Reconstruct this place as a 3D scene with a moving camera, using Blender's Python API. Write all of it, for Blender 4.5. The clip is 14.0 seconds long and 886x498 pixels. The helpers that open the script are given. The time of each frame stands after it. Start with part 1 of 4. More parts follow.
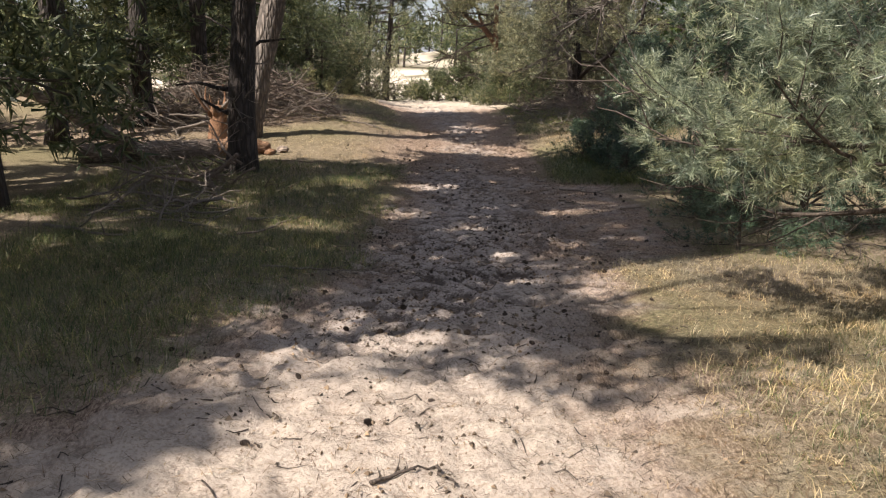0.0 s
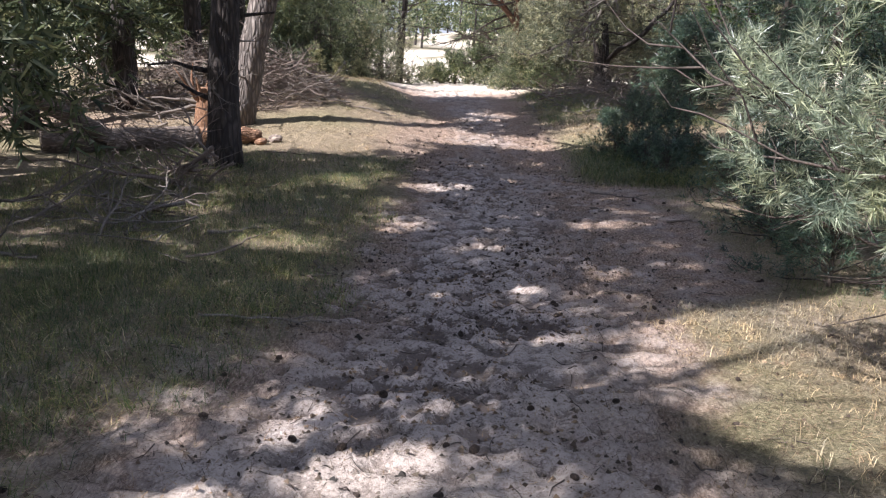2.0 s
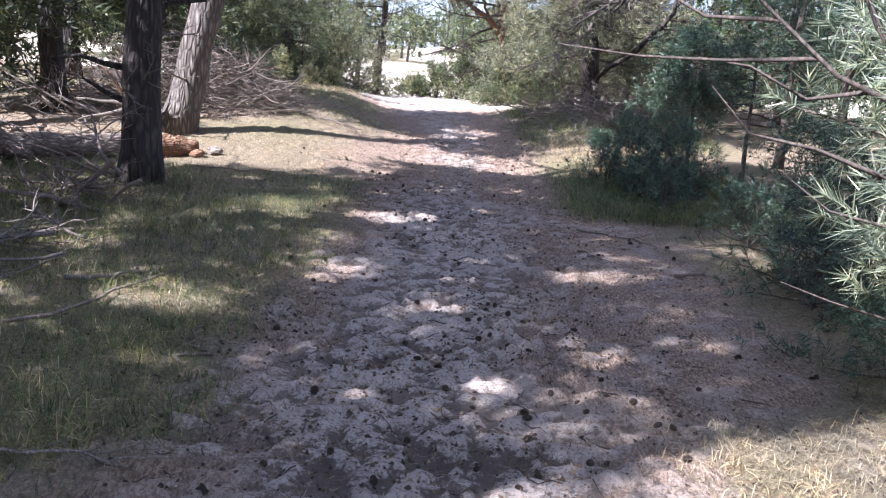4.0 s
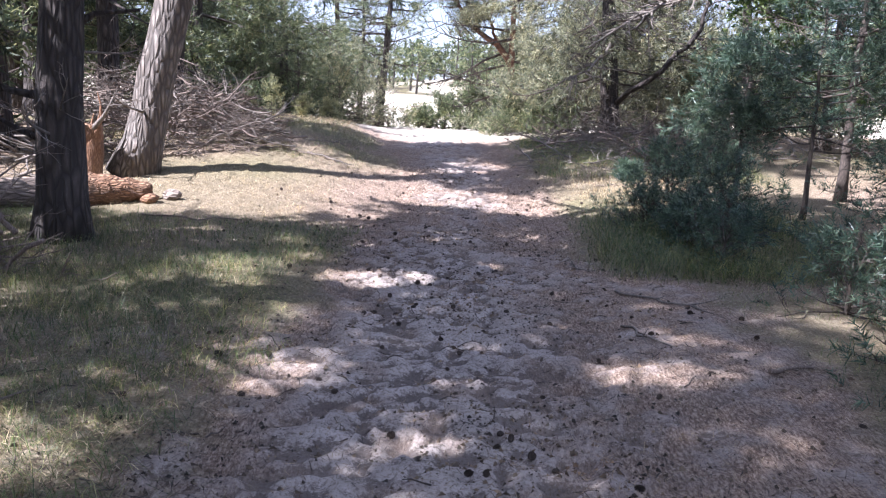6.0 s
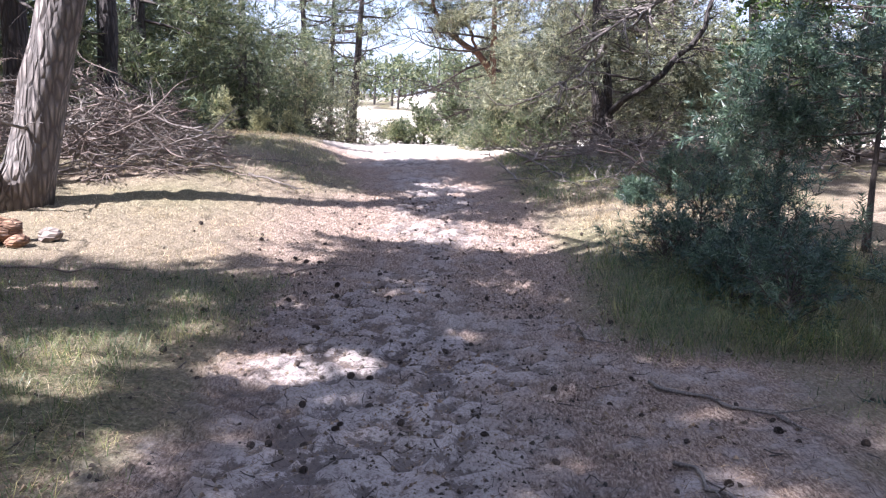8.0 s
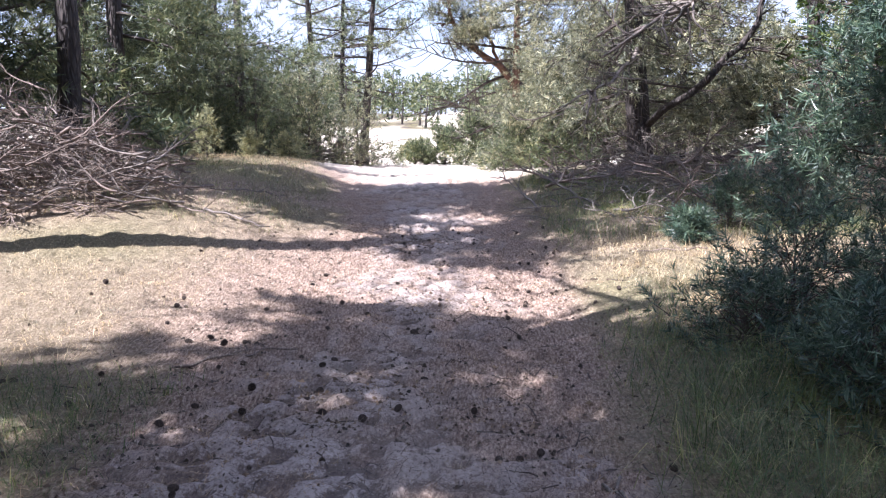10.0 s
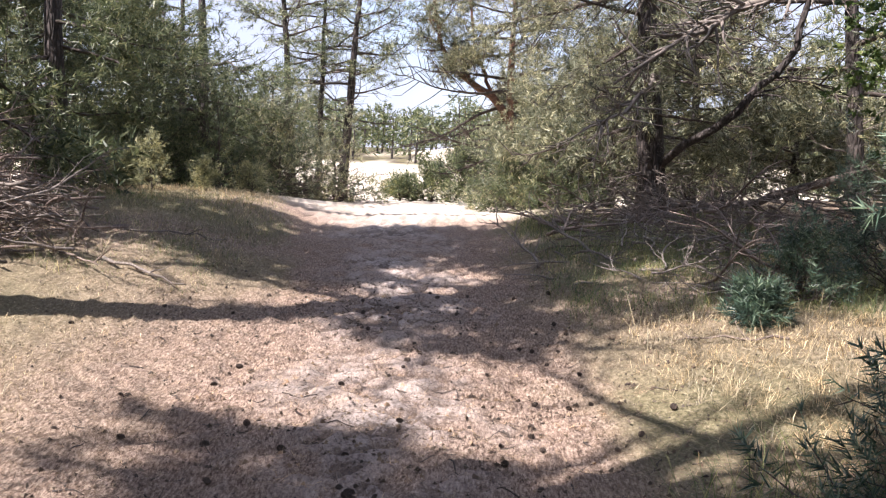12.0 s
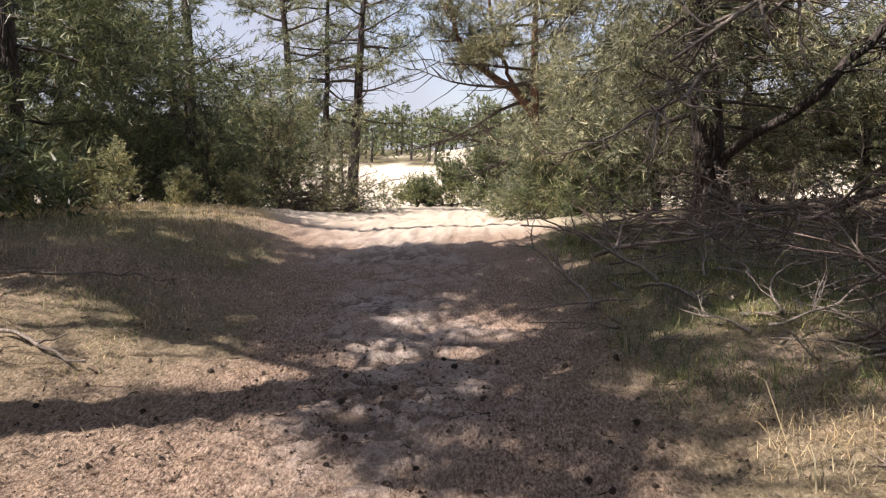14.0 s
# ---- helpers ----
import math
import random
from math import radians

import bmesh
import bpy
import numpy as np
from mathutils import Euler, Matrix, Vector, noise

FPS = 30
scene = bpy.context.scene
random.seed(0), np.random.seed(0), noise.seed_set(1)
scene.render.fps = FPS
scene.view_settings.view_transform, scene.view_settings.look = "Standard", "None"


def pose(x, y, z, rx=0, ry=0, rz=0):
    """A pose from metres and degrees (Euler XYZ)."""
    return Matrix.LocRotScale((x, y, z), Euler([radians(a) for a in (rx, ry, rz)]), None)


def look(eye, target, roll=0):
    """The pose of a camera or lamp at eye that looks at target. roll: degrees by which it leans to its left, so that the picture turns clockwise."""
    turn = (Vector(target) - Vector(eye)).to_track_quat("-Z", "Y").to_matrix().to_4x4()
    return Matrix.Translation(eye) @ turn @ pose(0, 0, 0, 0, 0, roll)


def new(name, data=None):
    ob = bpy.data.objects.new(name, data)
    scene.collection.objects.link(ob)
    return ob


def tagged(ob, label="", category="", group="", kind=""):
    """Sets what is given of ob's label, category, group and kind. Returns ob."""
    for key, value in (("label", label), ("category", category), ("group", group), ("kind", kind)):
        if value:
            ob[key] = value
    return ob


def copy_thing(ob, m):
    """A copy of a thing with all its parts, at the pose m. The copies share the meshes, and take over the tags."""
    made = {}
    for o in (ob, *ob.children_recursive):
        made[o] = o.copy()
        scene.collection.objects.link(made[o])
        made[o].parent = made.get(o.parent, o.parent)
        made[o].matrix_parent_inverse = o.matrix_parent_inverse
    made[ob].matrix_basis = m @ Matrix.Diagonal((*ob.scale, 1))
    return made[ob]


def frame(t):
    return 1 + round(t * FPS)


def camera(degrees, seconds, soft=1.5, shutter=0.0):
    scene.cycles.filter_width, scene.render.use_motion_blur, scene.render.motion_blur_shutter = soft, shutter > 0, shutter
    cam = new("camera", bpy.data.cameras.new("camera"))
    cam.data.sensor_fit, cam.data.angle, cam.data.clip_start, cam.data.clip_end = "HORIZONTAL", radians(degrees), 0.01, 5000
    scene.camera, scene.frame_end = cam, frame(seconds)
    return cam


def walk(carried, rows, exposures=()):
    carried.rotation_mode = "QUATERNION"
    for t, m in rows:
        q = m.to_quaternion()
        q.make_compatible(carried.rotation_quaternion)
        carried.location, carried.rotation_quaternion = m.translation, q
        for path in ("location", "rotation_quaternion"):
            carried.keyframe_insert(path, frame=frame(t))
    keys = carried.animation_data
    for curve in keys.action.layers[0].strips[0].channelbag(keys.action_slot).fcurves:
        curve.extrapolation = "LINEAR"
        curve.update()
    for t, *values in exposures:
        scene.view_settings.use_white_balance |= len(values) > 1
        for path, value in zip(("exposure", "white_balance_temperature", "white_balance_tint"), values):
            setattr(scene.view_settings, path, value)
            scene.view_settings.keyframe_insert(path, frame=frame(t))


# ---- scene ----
cam = camera(56.1, 14.0, soft=1.2)
METRES, EYE, TILT, LEAN, TURN = 14.6, 1.5, 0.0, 0.0, 0.0
ROWS = [
    (0.0, 0.0, 0.0, 0.0, 0.28, -12.88, -1.24),
    (0.5, -0.0013, 0.0294, 0.0001, 0.03, -15.37, -1.95),
    (1.0, -0.0015, 0.0568, -0.0025, 0.22, -17.18, -3.2),
    (1.5, -0.0018, 0.0858, -0.0008, 1.17, -15.56, -1.18),
    (2.0, 0.0043, 0.1206, -0.0021, 1.55, -14.13, -1.87),
    (2.5, 0.009, 0.1532, -0.0056, 1.64, -12.42, -3.04),
    (5.0, 0.0266, 0.311, -0.0145, 0.3, -13.43, -3.71),
    (5.5, 0.0291, 0.3461, -0.0174, -0.15, -13.01, -2.77),
    (6.0, 0.0269, 0.3825, -0.0199, 1.43, -10.98, -2.76),
    (6.5, 0.0317, 0.4215, -0.0216, 0.66, -11.58, -3.24),
    (7.0, 0.0338, 0.4613, -0.0238, 0.63, -11.1, -2.72),
    (9.5, 0.0562, 0.6533, -0.0302, 0.24, -8.81, -0.95),
    (10.0, 0.0622, 0.693, -0.0306, 2.42, -8.67, -0.65),
    (10.5, 0.0627, 0.7304, -0.0307, 3.11, -7.56, -1.06),
    (11.0, 0.0639, 0.768, -0.03, 3.91, -4.45, -3.06),
    (11.5, 0.0616, 0.8062, -0.033, 4.45, -4.74, -4.14),
    (12.0, 0.0639, 0.8437, -0.0336, 1.8, -6.23, -2.04),
    (12.5, 0.0663, 0.8807, -0.0334, 1.99, -6.36, -2.99),
    (13.0, 0.0677, 0.9185, -0.0329, 1.2, -4.92, -2.93),
    (13.5, 0.0667, 0.9572, -0.0328, 3.0, -5.88, -1.38),
    (14.0, 0.062, 0.9937, -0.0309, 3.21, -6.25, -0.2),
]
walk(cam, [(t, pose(0, 0, EYE, TILT, LEAN, TURN) @ pose(METRES * x, METRES * y, METRES * z, 90 + pitch, roll, yaw)) for t, x, y, z, yaw, pitch, roll in ROWS],
     exposures=[(0, 0.88, 6500, 13), (1.5, 1.08, 6200, 15), (2.5, 1.52, 5350, 18), (5, 1.85, 5300, 20), (7, 1.98, 5350, 21), (9.5, 1.98, 5350, 22), (11, 1.74, 5650, 21), (12.5, 1.48, 6150, 19), (14, 1.08, 6450, 18)])

# ---- light ----
SUN_BEARING, SUN_ELEV = 238.0, 50.0          # degrees clockwise from the way ahead; height above the horizon
SUN = Vector((math.sin(radians(SUN_BEARING)) * math.cos(radians(SUN_ELEV)),
              math.cos(radians(SUN_BEARING)) * math.cos(radians(SUN_ELEV)), math.sin(radians(SUN_ELEV))))
world = bpy.data.worlds.new("sky")
scene.world = world
world.use_nodes = True
wn = world.node_tree
sky = wn.nodes.new("ShaderNodeTexSky")
sky.sky_type, sky.sun_disc = "NISHITA", False
sky.sun_elevation, sky.sun_rotation = radians(SUN_ELEV), radians(SUN_BEARING)
sky.air_density, sky.dust_density, sky.ozone_density = 1.0, 1.0, 1.0
# a thin broken veil of white cloud over the whole sky
veil = wn.nodes.new("ShaderNodeTexNoise")
veil.inputs["Scale"].default_value, veil.inputs["Detail"].default_value = 3.5, 7.0
thick = wn.nodes.new("ShaderNodeMapRange")
thick.inputs["From Min"].default_value, thick.inputs["From Max"].default_value = 0.3, 0.6
thick.inputs["To Min"].default_value, thick.inputs["To Max"].default_value = 0.35, 0.9
cloudy = wn.nodes.new("ShaderNodeMix")
cloudy.data_type = "RGBA"
cloudy.inputs[7].default_value = (3.0, 3.15, 3.6, 1)
direction = wn.nodes.new("ShaderNodeTexCoord")
wn.links.new(direction.outputs["Generated"], veil.inputs["Vector"])
wn.links.new(veil.outputs[0], thick.inputs["Value"])
wn.links.new(thick.outputs[0], cloudy.inputs[0])
wn.links.new(sky.outputs[0], cloudy.inputs[6])
wn.links.new(cloudy.outputs[2], wn.nodes["Background"].inputs[0])
wn.nodes["Background"].inputs[1].default_value = 0.1
sun = new("sun", bpy.data.lights.new("sun", "SUN"))
sun.data.energy, sun.data.angle, sun.data.color = 5.0, radians(0.53), (1.0, 0.93, 0.82)
sun.matrix_world = look(SUN * 60, (0, 0, 0))



# ---- small mathematics ----
def vnoise(x, y, seed=0):
    """Smooth value noise from -1 to 1 over arrays of places, about one bump a unit."""
    x, y = np.asarray(x, float), np.asarray(y, float)
    xi, yi = np.floor(x).astype(np.int64), np.floor(y).astype(np.int64)
    fx, fy = x - xi, y - yi
    fx, fy = fx * fx * (3 - 2 * fx), fy * fy * (3 - 2 * fy)

    def h(a, b):
        n = (a * 374761393 + b * 668265263 + seed * 2147483 + 91) & 0xFFFFFFFF
        n = ((n ^ (n >> 13)) * 1274126177) & 0xFFFFFFFF
        n = n ^ (n >> 16)
        return (n & 0xFFFF) / 32767.5 - 1
    a = h(xi, yi) * (1 - fx) + h(xi + 1, yi) * fx
    b = h(xi, yi + 1) * (1 - fx) + h(xi + 1, yi + 1) * fx
    return a * (1 - fy) + b * fy


def smooth(e0, e1, v):
    t = np.clip((np.asarray(v, float) - e0) / (e1 - e0), 0, 1)
    return t * t * (3 - 2 * t)


def path_mid(y):
    return np.interp(y, [-4, 3, 6, 10, 15, 20, 25, 32], [-0.9, -0.45, 0.2, 0.3, 0.45, 0.35, -0.25, -0.6])


def path_half(y):
    return np.interp(y, [-4, 3, 6, 10, 15, 20, 25, 32], [1.5, 1.3, 0.95, 0.95, 1.0, 0.9, 1.5, 2.6])


def ground_z(x, y):
    """Height of the ground at x, y."""
    x, y = np.asarray(x, float), np.asarray(y, float)
    z = np.interp(y, [-60, -5, 0, 3, 5.7, 7.5, 9.5, 11, 13, 15, 16, 17.7, 18.6, 20.6, 24, 28, 31, 36, 42, 60, 90, 125, 160, 400, 1600],
                  [0.4, 0.2, 0.1, 0.0, -0.17, -0.27, -0.33, -0.37, -0.375, -0.335, -0.30, -0.255, -0.215, -0.09, -0.03, -0.03, -0.12, -0.28, -0.56,
                   -1.15, -0.9, 0.8, 2.2, 3.0, 3.0])
    d = np.abs(x - path_mid(y)) - path_half(y)
    near = 1 - smooth(26, 34, y)
    z = z + 0.07 * smooth(-0.3, 0.9, d) * near
    z = z + 0.26 * smooth(-0.9, -3.0, x) * smooth(14.5, 19.5, y) * near
    z = z + 0.16 * smooth(1.2, 3.2, x) * smooth(12, 18, y) * near
    z = z + 0.35 * smooth(3.0, 8.0, x) * smooth(19, 25, y) * (1 - smooth(32, 45, y))
    z = z + 0.05 * vnoise(x * 0.7, y * 0.7, 1) * smooth(-0.4, 0.8, d) + 0.5 * vnoise(x / 9, y / 9, 2) * smooth(7, 16, np.abs(x)) * near
    z = z + smooth(45, 75, y) * (0.9 * vnoise(x / 16, y / 22, 3) + 0.35 * vnoise(x / 6, y / 8, 4))
    return z


def feet_z(x, y):
    """Trodden sand: the small hollows and rims that feet leave."""
    d = np.abs(x - path_mid(y)) - path_half(y)
    m = 1 - smooth(-0.15, 0.5, d) * (0.75 - 0.4 * smooth(14, 16.5, y))
    a = np.abs(vnoise(x / 0.1 + 0.8 * vnoise(x * 5, y * 5, 8), y / 0.115, 5) + 0.3 * vnoise(x / 0.3, y / 0.34, 9))
    big = vnoise(x / 0.23, y / 0.27, 15)
    return m * (0.05 * np.clip(1 - a, 0, 1) ** 1.4 + 0.024 * vnoise(x / 0.07, y / 0.075, 6) + 0.008 * big - 0.034)


def gz(x, y):
    return float(ground_z(x, y) + feet_z(x, y) * (1 if abs(x) < 12 and -8 < y < 45 else 0))


# sun patches cut through the crowns, as places on the ground: x, y, half width, half depth
GAPS = [(0.35, 1.5, 1.55, 1.6), (-0.05, 3.35, 0.45, 0.6), (2.6, 2.7, 0.9, 1.0), (1.95, 5.9, 0.75, 1.0), (4.1, 6.3, 1.9, 1.6), (6.6, 28.4, 3.8, 2.6), (5.8, 11.4, 1.2, 0.9),
        (-3.4, 15.9, 2.6, 1.25), (-1.2, 17.3, 1.6, 0.9), (0.3, 16.9, 1.0, 0.65), (2.0, 16.5, 0.85, 0.9), (3.0, 17.1, 1.1, 0.9), (-6.4, 15.6, 2.4, 1.6),
        (0.75, 20.35, 0.5, 0.22), (-0.6, 28.4, 3.0, 3.3), (-4.0, 19.5, 2.5, 1.3), (-3.4, 26.4, 2.2, 1.6), (0, 34, 3.6, 3.5), (-0.95, 19.2, 0.6, 0.2),
        (-1.4, 8.6, 0.4, 0.3), (-0.7, 9.9, 0.3, 0.25), (-0.35, 12.25, 0.4, 0.2), (1.4, 10.0, 0.24, 0.15), (5.8, 17.8, 2.4, 1.1)]


def in_gap(x, y, grow=0.0):
    wob = 0.28 * vnoise(x * 1.6, y * 1.6, 11) + 0.22 * vnoise(x * 4, y * 4, 12)
    hit = np.zeros(np.shape(x), bool)
    for cx, cy, rx, ry in GAPS:
        hit |= ((x - cx) / (rx + grow)) ** 2 + ((y - cy) / (ry + grow)) ** 2 < 1 + wob
    return hit


def sunny(x, y):
    """True where crowns are thinned so that the sun reaches the ground."""
    fleck = vnoise(x * 3.6, y * 4.4, 13) + 0.5 * vnoise(x * 7, y * 8, 14)
    edge = np.interp(y, [3, 5, 8, 14, 19, 22], [1.2, 0.95, 0.44, 0.4, 0.6, 0.8]) + 0.22 * smooth(1.0, 1.6, x) + 0.6 * smooth(1.9, 2.5, x) * smooth(7.2, 8.2, y) * smooth(15, 14, y) - 0.25 * smooth(-0.8, -1.6, x) * smooth(5.5, 8, y) * smooth(13.4, 12, y)
    return in_gap(x, y, 0.14) | (fleck > edge)


def shade_spot(p):
    """Where the shadow of a place falls on the ground."""
    h = p[..., 2] + 0.2
    return p[..., 0] - SUN.x / SUN.z * h, p[..., 1] - SUN.y / SUN.z * h


# ---- meshes ----
def mesh_from(name, verts, faces, mats, index=None, shade=True):
    """A mesh from arrays: verts (n,3); faces: arrays of corners, each (m,3) or (m,4); index: a material index for each array."""
    me = bpy.data.meshes.new(name)
    verts = np.asarray(verts, np.float32)
    faces = [np.asarray(f, np.int32) for f in faces if len(f)]
    me.vertices.add(len(verts))
    me.vertices.foreach_set("co", verts.ravel())
    sizes = np.concatenate([np.full(len(f), f.shape[1], np.int32) for f in faces])
    flat = np.concatenate([f.ravel() for f in faces])
    me.loops.add(len(flat))
    me.loops.foreach_set("vertex_index", flat)
    me.polygons.add(len(sizes))
    me.polygons.foreach_set("loop_start", np.concatenate([[0], np.cumsum(sizes)[:-1]]).astype(np.int32))
    me.polygons.foreach_set("use_smooth", np.full(len(sizes), shade))
    if index is not None:
        me.polygons.foreach_set("material_index", np.concatenate([np.full(len(f), i, np.int32) for f, i in zip(faces, index)]))
    for m in mats:
        me.materials.append(m)
    me.update(calc_edges=True)
    return me


class Wood:
    """Gathers tubes into one mesh."""

    def __init__(self):
        self.v, self.f, self.n = [], [], 0

    def tube(self, pts, radii, sides=6, cap=True, rough=0.0, rng=None):
        pts, radii = np.asarray(pts, float), np.asarray(radii, float)
        tang = np.gradient(pts, axis=0)
        tang /= np.linalg.norm(tang, axis=1)[:, None] + 1e-9
        mean = tang.mean(0)
        ref = np.array([1.0, 0.2, 0.1]) if abs(mean[2]) > 0.6 * np.linalg.norm(mean) else np.array([0.05, 0.1, 1.0])
        u = np.cross(tang, ref)
        u /= np.linalg.norm(u, axis=1)[:, None] + 1e-9
        w = np.cross(tang, u)
        a = np.arange(sides) * 2 * np.pi / sides
        rr = radii[:, None] * np.ones(sides)
        if rough and rng is not None:
            rr = rr * (1 + rough * rng.normal(size=rr.shape))
        ring = pts[:, None] + rr[..., None] * (np.cos(a)[None, :, None] * u[:, None] + np.sin(a)[None, :, None] * w[:, None])
        m = len(pts)
        i = np.arange(m - 1)[:, None] * sides
        j = np.arange(sides)[None]
        k = (j + 1) % sides
        q = np.stack([i + j, i + k, i + sides + k, i + sides + j], -1).reshape(-1, 4) + self.n
        self.v.append(ring.reshape(-1, 3))
        self.f.append(q)
        self.n += m * sides
        if cap:
            for row, flip in ((0, True), (m - 1, False)):
                c = self.n
                self.v.append(pts[row][None])
                self.n += 1
                base = c - m * sides + row * sides if row == 0 else c - 1 - sides
                if row == 0:
                    base = c - m * sides
                b = base + np.arange(sides)
                nb = base + (np.arange(sides) + 1) % sides
                t = np.stack([nb, b, np.full(sides, c)], -1) if flip else np.stack([b, nb, np.full(sides, c)], -1)
                self.f.append(t)
        return self

    def mesh(self, name, mat):
        quads = [f for f in self.f if f.shape[1] == 4]
        tris = [f for f in self.f if f.shape[1] == 3]
        faces = [np.concatenate(q) for q in (quads, tris) if q]
        return mesh_from(name, np.concatenate(self.v), faces, [mat])


def part(name, me, parent, label=""):
    ob = new(name, me)
    ob.parent = parent
    return tagged(ob, label)


def limb(rng, start, way, length, r, steps=7, wander=0.22, lift=0.0, droop=0.0, tip=0.15):
    """A crooked limb: its points and radii."""
    p, d = np.array(start, float), np.array(way, float)
    d /= np.linalg.norm(d)
    pts = [p.copy()]
    for i in range(steps):
        d = d + wander * rng.normal(size=3) * 0.6
        d[2] += lift * (i / steps) - droop * (1 - i / steps)
        d /= np.linalg.norm(d)
        p = p + d * length / steps
        pts.append(p.copy())
    return np.array(pts), r * np.linspace(1, tip, steps + 1)


def at(pts, s):
    i = min(int(s * (len(pts) - 1)), len(pts) - 2)
    f = s * (len(pts) - 1) - i
    d = pts[i + 1] - pts[i]
    return pts[i] * (1 - f) + pts[i + 1] * f, d / (np.linalg.norm(d) + 1e-9)


def aside(rng, d, angle, flat=0.45):
    """A way that leaves d by about that many degrees, mostly sideways."""
    v = rng.normal(size=3) * np.array([1, 1, flat])
    v -= d * v.dot(d)
    v /= np.linalg.norm(v) + 1e-9
    a = radians(angle)
    return d * math.cos(a) + v * math.sin(a)


def needles(rng, pos, way, long, count, size, width, spread=62, kind=None):
    """Needle triangles round shoots: pos, way (n,3), long (n,)."""
    n = len(pos)
    way = way / (np.linalg.norm(way, axis=1)[:, None] + 1e-9)
    ref = rng.normal(size=(n, 3))
    e1 = np.cross(way, ref)
    e1 /= np.linalg.norm(e1, axis=1)[:, None] + 1e-9
    e2 = np.cross(way, e1)
    u = rng.random((n, count)) ** 0.8
    th = rng.random((n, count)) * 2 * np.pi
    al = np.radians(spread * (1.15 - 0.55 * u) * (0.7 + 0.6 * rng.random((n, count))))
    b = pos[:, None] + way[:, None] * (long[:, None] * u)[..., None]
    d = way[:, None] * np.cos(al)[..., None] + (e1[:, None] * np.cos(th)[..., None] + e2[:, None] * np.sin(th)[..., None]) * np.sin(al)[..., None]
    ln = size * (0.7 + 0.5 * rng.random((n, count)))
    t = b + d * ln[..., None]
    t[..., 2] -= 0.08 * ln
    w = np.cross(d, rng.normal(size=(n, count, 3)))
    w *= (width / 2) / (np.linalg.norm(w, axis=-1)[..., None] + 1e-9)
    v = np.stack([b - w, b + w, t], 2).reshape(-1, 3)
    return v, np.arange(len(v)).reshape(-1, 3)


# ---- materials ----
def material(name):
    m = bpy.data.materials.new(name)
    m.use_nodes = True
    nt = m.node_tree
    return m, nt, nt.nodes["Principled BSDF"]


def node(nt, kind, **sets):
    n = nt.nodes.new(kind)
    for k, v in sets.items():
        n.inputs[k.replace("_", " ")].default_value = v
    return n


def ramp(nt, src, stops):
    r = nt.nodes.new("ShaderNodeValToRGB")
    el = r.color_ramp.elements
    while len(el) < len(stops):
        el.new(0.5)
    for e, (p, c) in zip(el, stops):
        e.position, e.color = p, (*c, 1)
    nt.links.new(src, r.inputs[0])
    return r.outputs[0]


def mixc(nt, fac, a, b, how="MIX"):
    n = nt.nodes.new("ShaderNodeMix")
    n.data_type, n.blend_type = "RGBA", how
    for i, v in ((0, fac), (6, a), (7, b)):
        if hasattr(v, "is_linked"):
            nt.links.new(v, n.inputs[i])
        else:
            n.inputs[i].default_value = (*v, 1) if isinstance(v, tuple) else v
    return n.outputs[2]


def noise_at(nt, scale, detail=4.0, rough=0.6, vec=None):
    n = node(nt, "ShaderNodeTexNoise", Scale=scale, Detail=detail, Roughness=rough)
    if vec is not None:
        nt.links.new(vec, n.inputs["Vector"])
    return n.outputs[0]


def place(nt, scale=(1, 1, 1)):
    g = nt.nodes.new("ShaderNodeNewGeometry")
    mp = nt.nodes.new("ShaderNodeMapping")
    mp.inputs["Scale"].default_value = scale
    nt.links.new(g.outputs["Position"], mp.inputs["Vector"])
    return mp.outputs[0]


def bump(nt, bsdf, height, strength, distance):
    b = node(nt, "ShaderNodeBump", Strength=strength, Distance=distance)
    nt.links.new(height, b.inputs["Height"])
    nt.links.new(b.outputs[0], bsdf.inputs["Normal"])


def leafy(name, dark, mid, pale, thin=0.3, rough=0.45):
    """Needles, leaves and blades: each one a little different, with light shining through."""
    m, nt, b = material(name)
    g = nt.nodes.new("ShaderNodeNewGeometry")
    own = ramp(nt, g.outputs["Random Per Island"], [(0.0, dark), (0.55, mid), (1.0, pale)])
    patch = ramp(nt, noise_at(nt, 1.3, 3.0, 0.6, place(nt)), [(0.3, (0.72, 0.78, 0.8)), (0.7, (1.25, 1.15, 0.95))])
    tuft = ramp(nt, noise_at(nt, 7.0, 2.0, 0.5, place(nt)), [(0.36, (0.5, 0.54, 0.56)), (0.64, (1.4, 1.34, 1.22))])
    col = mixc(nt, 1.0, mixc(nt, 1.0, own, patch, "MULTIPLY"), tuft, "MULTIPLY")
    nt.links.new(col, b.inputs["Base Color"])
    b.inputs["Roughness"].default_value = rough
    tr = nt.nodes.new("ShaderNodeBsdfTranslucent")
    nt.links.new(col, tr.inputs[0])
    mx = nt.nodes.new("ShaderNodeMixShader")
    mx.inputs[0].default_value = thin
    nt.links.new(b.outputs[0], mx.inputs[1])
    nt.links.new(tr.outputs[0], mx.inputs[2])
    nt.links.new(mx.outputs[0], nt.nodes["Material Output"].inputs[0])
    return m


